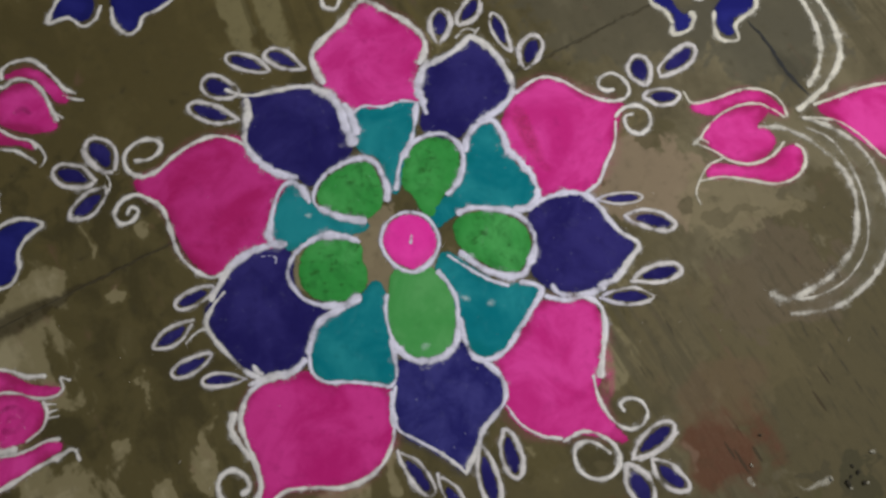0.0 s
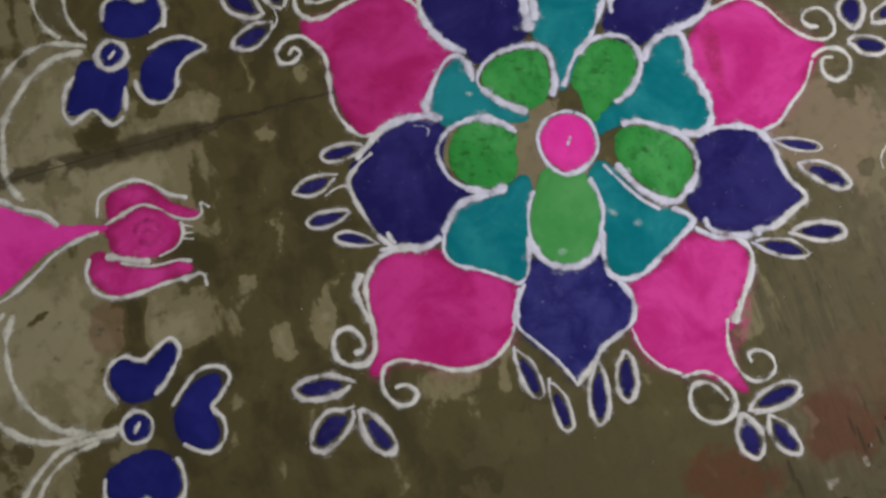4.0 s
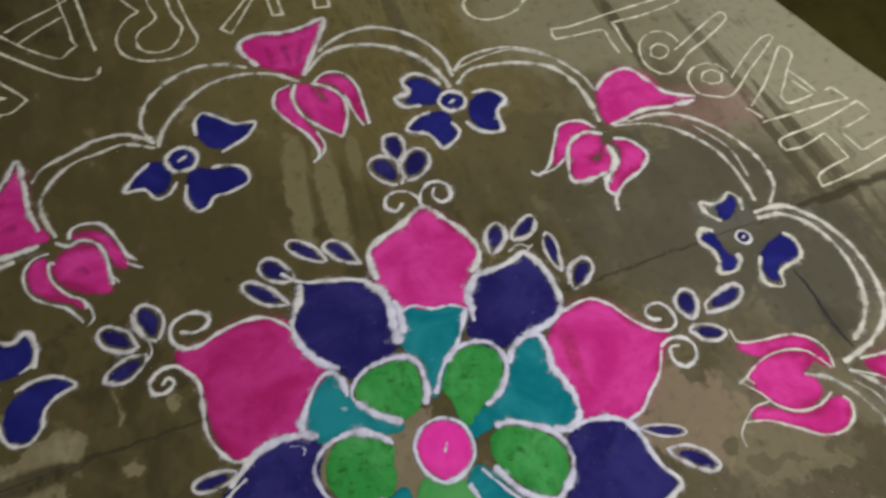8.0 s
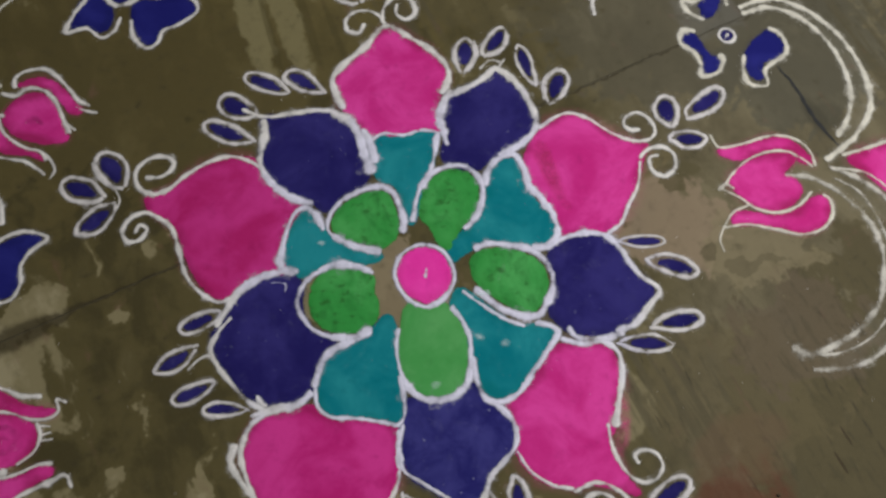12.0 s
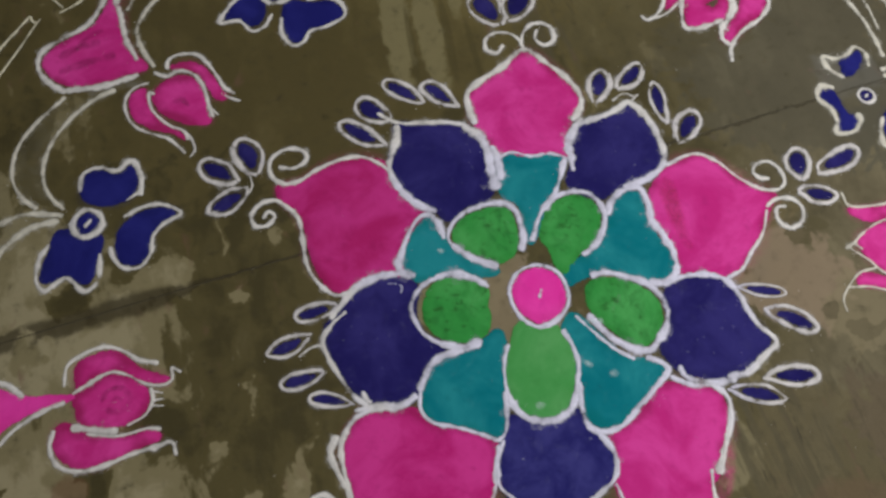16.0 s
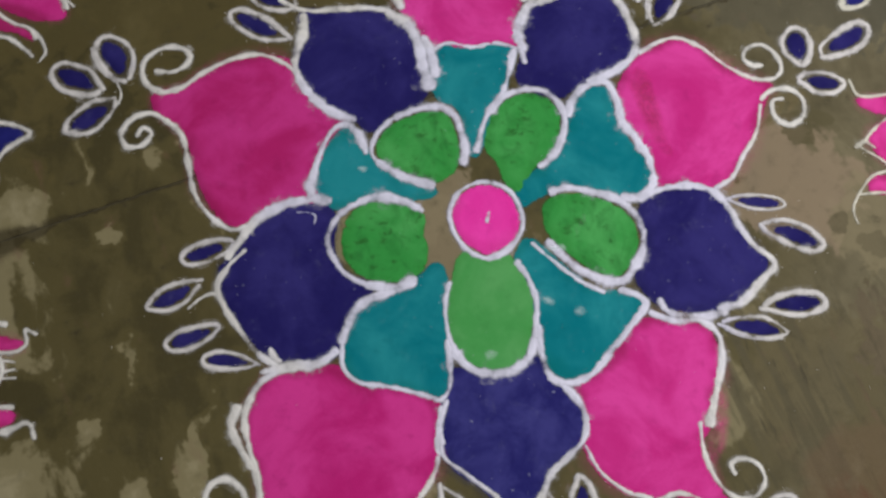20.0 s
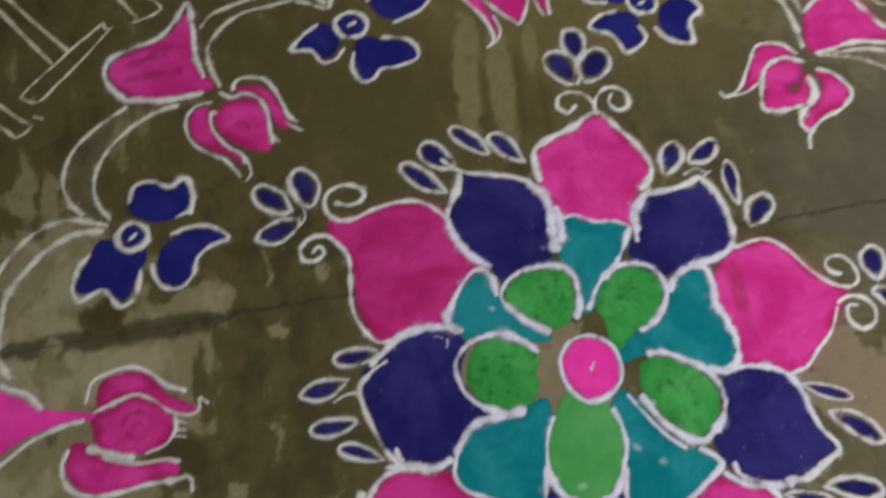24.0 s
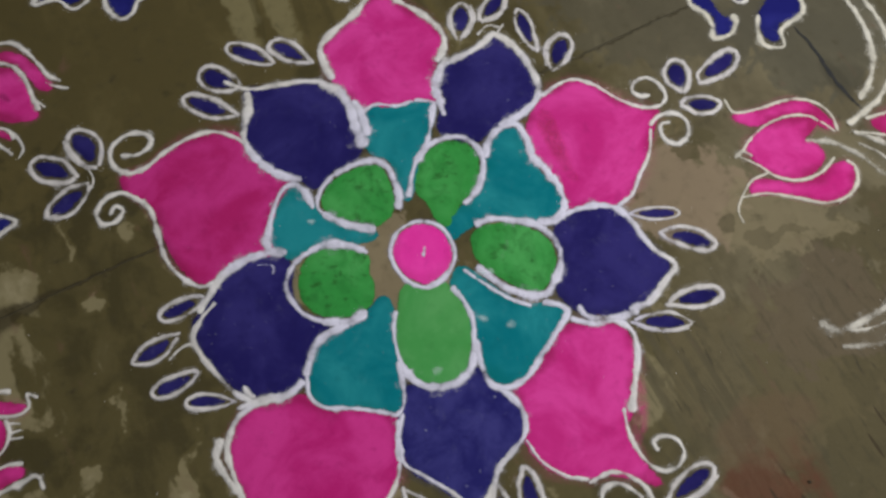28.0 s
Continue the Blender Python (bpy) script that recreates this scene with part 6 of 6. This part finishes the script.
m = motif("letter_r", -63.9, 115.2, "hollow capital letter R drawn in thin white powder", "letter", "greeting letters")
line("stroke", m, 0.56, [(-12.8, 14.1), (-6.7, 5.7), (-2.6, 1.7), (-4.9, -0.6), (-6.5, -4.9), (-6.5, -9.0), (-4.4, -13.2), (-0.5, -15.4), (4.8, -15.6), (9.2, -14.3), (12.2, -11.5), (12.8, -8.5), (10.6, -3.5), (6.5, 6.9), (3.6, 15.7)], THIN)
line("stroke", m, 0.56, [(-3.2, 15.0), (-0.5, 4.5), (1.9, -0.5), (0.9, -2.7), (-1.4, -5.5), (-1.9, -8.6), (-0.4, -11.7), (2.4, -12.9), (6.3, -12.0), (8.4, -7.8), (8.6, -4.1), (5.9, 0.3), (3.7, 6.6), (0.7, 15.4)], THIN)

m = motif("letter_a", -91.3, 111.2, "hollow capital letter A drawn in thin white powder", "letter", "greeting letters")
line("stroke", m, 0.62, [(-18.3, -3.2), (-8.6, -6.4), (1.8, -12.0), (9.0, -15.7), (15.7, -17.2), (18.0, -15.9), (18.2, -13.1)], THIN)
line("stroke", m, 0.55, [(-15.6, -2.2), (-14.1, -0.4), (-11.3, 0.8), (-6.5, -2.2), (0.5, -6.7), (6.3, -9.5), (9.0, -9.9), (10.1, -7.9), (11.8, -5.8), (10.5, -4.3), (8.9, 0.1), (5.4, 8.3), (3.1, 14.7)], THIN)
line("stroke", m, 0.60, [(-6.1, -0.6), (-1.9, 3.4), (3.8, 8.1), (6.6, 11.0)], THIN)
line("stroke", m, 0.58, [(-2.5, -5.1), (1.1, -0.8), (6.4, 4.5)], THIN)
line("stroke", m, 0.65, [(6.3, 17.3), (11.4, 4.5), (14.5, -3.5), (16.4, -7.8)], THIN)

m = motif("letter_n", -102.3, 83.6, "hollow capital letter N drawn in thin white powder", "letter", "greeting letters")
line("stroke", m, 0.60, [(-10.7, 19.9), (-2.2, 13.1), (2.7, 9.5), (7.5, 5.8), (9.6, 5.1), (4.0, 4.4), (-3.3, 3.3)], THIN)
line("stroke", m, 0.60, [(-6.9, 20.3), (3.8, 12.8), (8.6, 9.0), (12.6, 6.0), (14.3, 4.4), (13.2, 2.7), (11.6, 0.7), (5.3, -0.4), (-0.8, -0.9), (-6.0, -0.6)], THIN)
line("stroke", m, 0.55, [(-7.0, -0.1), (-3.0, -4.1), (3.6, -10.1), (9.8, -14.9), (10.6, -15.9), (8.8, -18.0), (5.6, -20.3)], THIN)
line("stroke", m, 0.57, [(-14.2, -0.2), (-11.2, -3.7), (-4.6, -9.3), (2.0, -15.1), (6.3, -19.1)], THIN)

m = motif("letter_t", -114.9, 55.3, "hollow capital letter T drawn in thin white powder", "letter", "greeting letters")
line("stroke", m, 0.43, [(12.3, 7.3), (10.5, 4.2), (7.6, -0.9), (5.9, -4.4), (4.4, -7.0), (1.7, -12.8), (2.9, -13.6), (5.3, -13.8), (7.7, -9.4), (11.1, -1.9), (13.9, 5.3), (14.5, 6.5)], THIN)
line("stroke", m, 0.46, [(12.3, 7.3), (13.0, 6.0), (14.1, 5.4)], THIN)
line("stroke", m, 0.52, [(-14.5, 11.3), (-9.5, 7.4), (0.2, -0.4), (5.8, -4.8)], THIN)
line("stroke", m, 0.53, [(-12.9, 13.8), (-8.5, 10.6), (-1.8, 5.6), (7.6, -0.9)], THIN)

m = motif("letter_i", -114.3, 37.4, "hollow capital letter I drawn in thin white powder", "letter", "greeting letters")
line("stroke", m, 0.47, [(-7.3, 4.5), (-2.1, 2.4), (2.7, -0.2), (5.6, -1.4), (4.8, -3.1), (3.4, -4.5), (0.9, -3.0), (-1.7, -1.9), (-5.9, -1.0)], THIN)
line("stroke", m, 0.48, [(5.1, 0.8), (7.3, 0.3)], THIN)


# thin smears of dust
def smear(parent, material, points):
    over = np.linalg.norm(spot(parent)) < 36
    small = min(np.ptp(np.array(points), axis=0))
    points = [(0.7 * x, 0.7 * y) for x, y in points] if material is DAB else points
    ob = fill("dust_smear", parent, material, points, 2.6 if over else 0.5, soft=min(1.6, 0.35 * small))
    ob.visible_shadow = False
    return ob


m = motif("powder_smear", -77.0, -52.9, "thin grey smear of white powder rubbed over the concrete", "powder smear", "powder smears")
smear(m, WHITE_DUST, [(-1.9, 0.5), (1.2, 1.2), (2.8, -0.4), (-2.0, -1.3)])
m = motif("powder_smear", 29.2, -32.0, "thin smear of pink powder rubbed over the concrete", "powder smear", "powder smears")
smear(m, PINK_DUST, [(0.6, 6.0), (2.2, 4.8), (1.9, -0.1), (0.2, -3.9), (-1.8, -5.6), (-2.1, -2.6), (-0.8, 1.2)])
m = motif("powder_smear", 61.3, 85.8, "thin smear of pink powder rubbed over the concrete", "powder smear", "powder smears")
smear(m, PINK_DUST, [(-2.7, 4.6), (-0.4, 2.2), (1.2, -1.7), (4.0, -3.3), (-0.1, -2.5), (-2.2, 0.7)])
m = motif("powder_smear", -82.3, 44.5, "thin grey smear of white powder rubbed over the concrete", "powder smear", "powder smears")
smear(m, WHITE_DUST, [(-6.1, -0.5), (-0.9, 0.6), (4.9, 2.4), (6.2, 1.0), (0.4, -0.7), (-4.8, -2.5)])
m = motif("powder_smear", 7.8, -13.0, "small pale dab of white powder on a coloured petal", "powder smear", "powder smears")
smear(m, DAB, [(-1.6, 0.7), (0.0, 0.9), (1.5, -0.1), (0.8, -1.1), (-1.0, -0.4)])
m = motif("powder_smear", -42.3, 22.2, "small pale dab of white powder on a coloured petal", "powder smear", "powder smears")
smear(m, DAB, [(-0.7, 0.8), (0.2, 1.7), (0.9, -0.0), (0.2, -1.6), (-0.6, -0.8)])
m = motif("powder_smear", -17.6, 8.6, "small pale dab of white powder on a coloured petal", "powder smear", "powder smears")
smear(m, DAB, [(-1.3, 0.2), (-0.0, 0.6), (1.2, -0.1), (0.2, -0.9)])
m = motif("powder_smear", -1.0, -20.2, "small pale dab of white powder on a coloured petal", "powder smear", "powder smears")
smear(m, DAB, [(-1.5, 0.5), (0.2, 1.2), (1.7, 0.4), (0.7, -0.9), (-0.9, -1.0)])
m = motif("powder_smear", 13.9, -1.9, "small pale dab of white powder on a coloured petal", "powder smear", "powder smears")
smear(m, WHITE_DUST, [(-1.2, -1.3), (0.2, 1.3), (1.5, 2.3), (0.5, -0.4), (-0.8, -1.9)])
m = motif("powder_smear", -30.2, 26.3, "small pale dab of white powder on a coloured petal", "powder smear", "powder smears")
smear(m, DAB, [(-1.2, 0.1), (0.1, 1.0), (1.2, -0.1), (0.1, -1.0)])
m = motif("powder_smear", 26.2, 15.5, "darker crimson powder rubbed along a pink petal's inner margin", "powder smear", "powder smears")
smear(m, CRIMSON_DUST, [(-2.2, 5.5), (-0.2, 8.2), (1.6, 6.4), (2.4, 2.0), (2.8, -3.0), (3.4, -8.0), (1.2, -7.0), (-0.4, -3.4), (-1.8, 1.0)])
m = motif("powder_smear", 12.2, -14.7, "small pale dab of white powder on a coloured petal", "powder smear", "powder smears")
smear(m, DAB, [(-1.5, -0.1), (0.1, 1.2), (1.4, 0.2), (0.2, -1.4)])
m = motif("powder_smear", 10.7, -5.3, "small pale dab of white powder on a coloured petal", "powder smear", "powder smears")
smear(m, DAB, [(-1.3, 0.3), (0.1, 0.9), (1.1, -0.1), (-0.0, -1.0)])
m = motif("powder_smear", 9.3, -5.4, "small pale dab of white powder on a coloured petal", "powder smear", "powder smears")
smear(m, DAB, [(-1.5, 0.4), (-0.0, 1.2), (1.7, 0.3), (0.8, -0.9), (-1.0, -0.8)])

# ---- loose grains beside the lines ----
def grains():
    verts, faces = [], []
    for x, y, rx, ry, count in ((30, -5, 10, 8, 30), (6, -24, 12, 10, 30), (8, 26, 9, 9, 14), (-26, -10, 10, 10, 14), (-22, 24, 9, 8, 10), (0, 0, 55, 50, 110), (20, -20, 45, 35, 70)):
        SPILL.extend((x + rx * random.gauss(0, 0.6), y + ry * random.gauss(0, 0.6), 0.2) for _ in range(count))
    for x, y, w in SPILL:
        for _ in range(random.choice((0, 0, 1, 1, 2))):
            far = w * (0.5 + abs(random.gauss(0, 0.55)))
            a = random.uniform(0, 2 * math.pi)
            px, py, r = x + far * math.cos(a), y + far * math.sin(a), random.uniform(0.03, 0.09)
            k = len(verts)
            verts += [((px + r * math.cos(b)) / 100, (py + r * math.sin(b)) / 100, -0.0002) for b in (a, a + 1.6, a + 3.1, a + 4.7)] + [(px / 100, py / 100, r * 0.012 + 0.0022)]
            faces += [(k + i, k + (i + 1) % 4, k + 4) for i in range(4)]
    ob = mesh_object("spilled_grains", verts, faces, WHITE, cover=[1.0] * len(verts))
    return tagged(ob, "loose white powder grains scattered beside the lines", "powder grains", kind="stuff")


grains()


# ---- grit at the slab's south-east ----
def pebble(x, y, size, seed, material, label):
    bm = bmesh.new()
    bmesh.ops.create_icosphere(bm, subdivisions=2, radius=0.55 * size)
    for v in bm.verts:
        v.co *= 1 + 0.8 * noise.noise(v.co / size * 1.6 + Vector((seed, 0, 0)))
        v.co.z = v.co.z * 0.6 + size * 0.45
    me = bpy.data.meshes.new("pebble")
    bm.to_mesh(me)
    bm.free()
    me.materials.append(material)
    ob = new("pebble", me)
    ob.location = (x, y, 0)
    ob.rotation_euler = (0, 0, seed * 1.7)
    ob.scale = (1.25, 0.85, 1)
    return tagged(ob, label, "pebble", "pebbles on the slab")


for i, (x, y, size) in enumerate(((0.549, -0.583, 0.007), (0.525, -0.598, 0.0065), (0.448, -0.6, 0.006), (0.645, -0.577, 0.008), (0.672, -0.581, 0.0065), (0.524, -0.471, 0.004), (0.667, -0.563, 0.006), (0.662, -0.552, 0.005), (0.653, -0.568, 0.005))):
    pebble(x, y, size, i, CLOD, "small dark clod of dirt lying on the slab")
for i, (x, y, size) in enumerate(((0.599, -0.601, 0.007), (0.487, -0.602, 0.005), (0.704, -0.536, 0.007), (0.493, -0.515, 0.005), (0.648, -0.586, 0.004), (0.619, -0.564, 0.006), (0.678, -0.583, 0.004))):
    pebble(x, y, size, i + 20, PEBBLE, "small pale crumb of plaster lying on the slab")
m = motif("powder_smear", 59.2, -56.7, "pale flake of spilled powder trodden into the slab", "powder smear", "powder smears")
smear(m, FLAKE, [(-3.2, 0.5), (-2.0, -0.2), (-0.1, 0.1), (1.6, 0.7), (3.0, 0.7), (3.1, 0.1), (1.9, -0.6), (0.2, -0.6), (-1.4, -0.8), (-2.7, -0.3)])
m = motif("powder_smear", 42.6, -57.8, "pale flake of spilled powder trodden into the slab", "powder smear", "powder smears")
smear(m, FLAKE, [(-1.3, 1.0), (-0.1, 0.9), (1.6, 1.0), (1.3, 0.1), (0.3, -0.4), (0.1, -1.2), (-0.7, -1.0), (-0.9, -0.0)])
m = motif("powder_smear", 48.5, -54.1, "pale flake of spilled powder trodden into the slab", "powder smear", "powder smears")
smear(m, FLAKE, [(-0.1, 0.9), (0.5, -0.5), (0.1, -0.9), (-0.5, 0.5)])
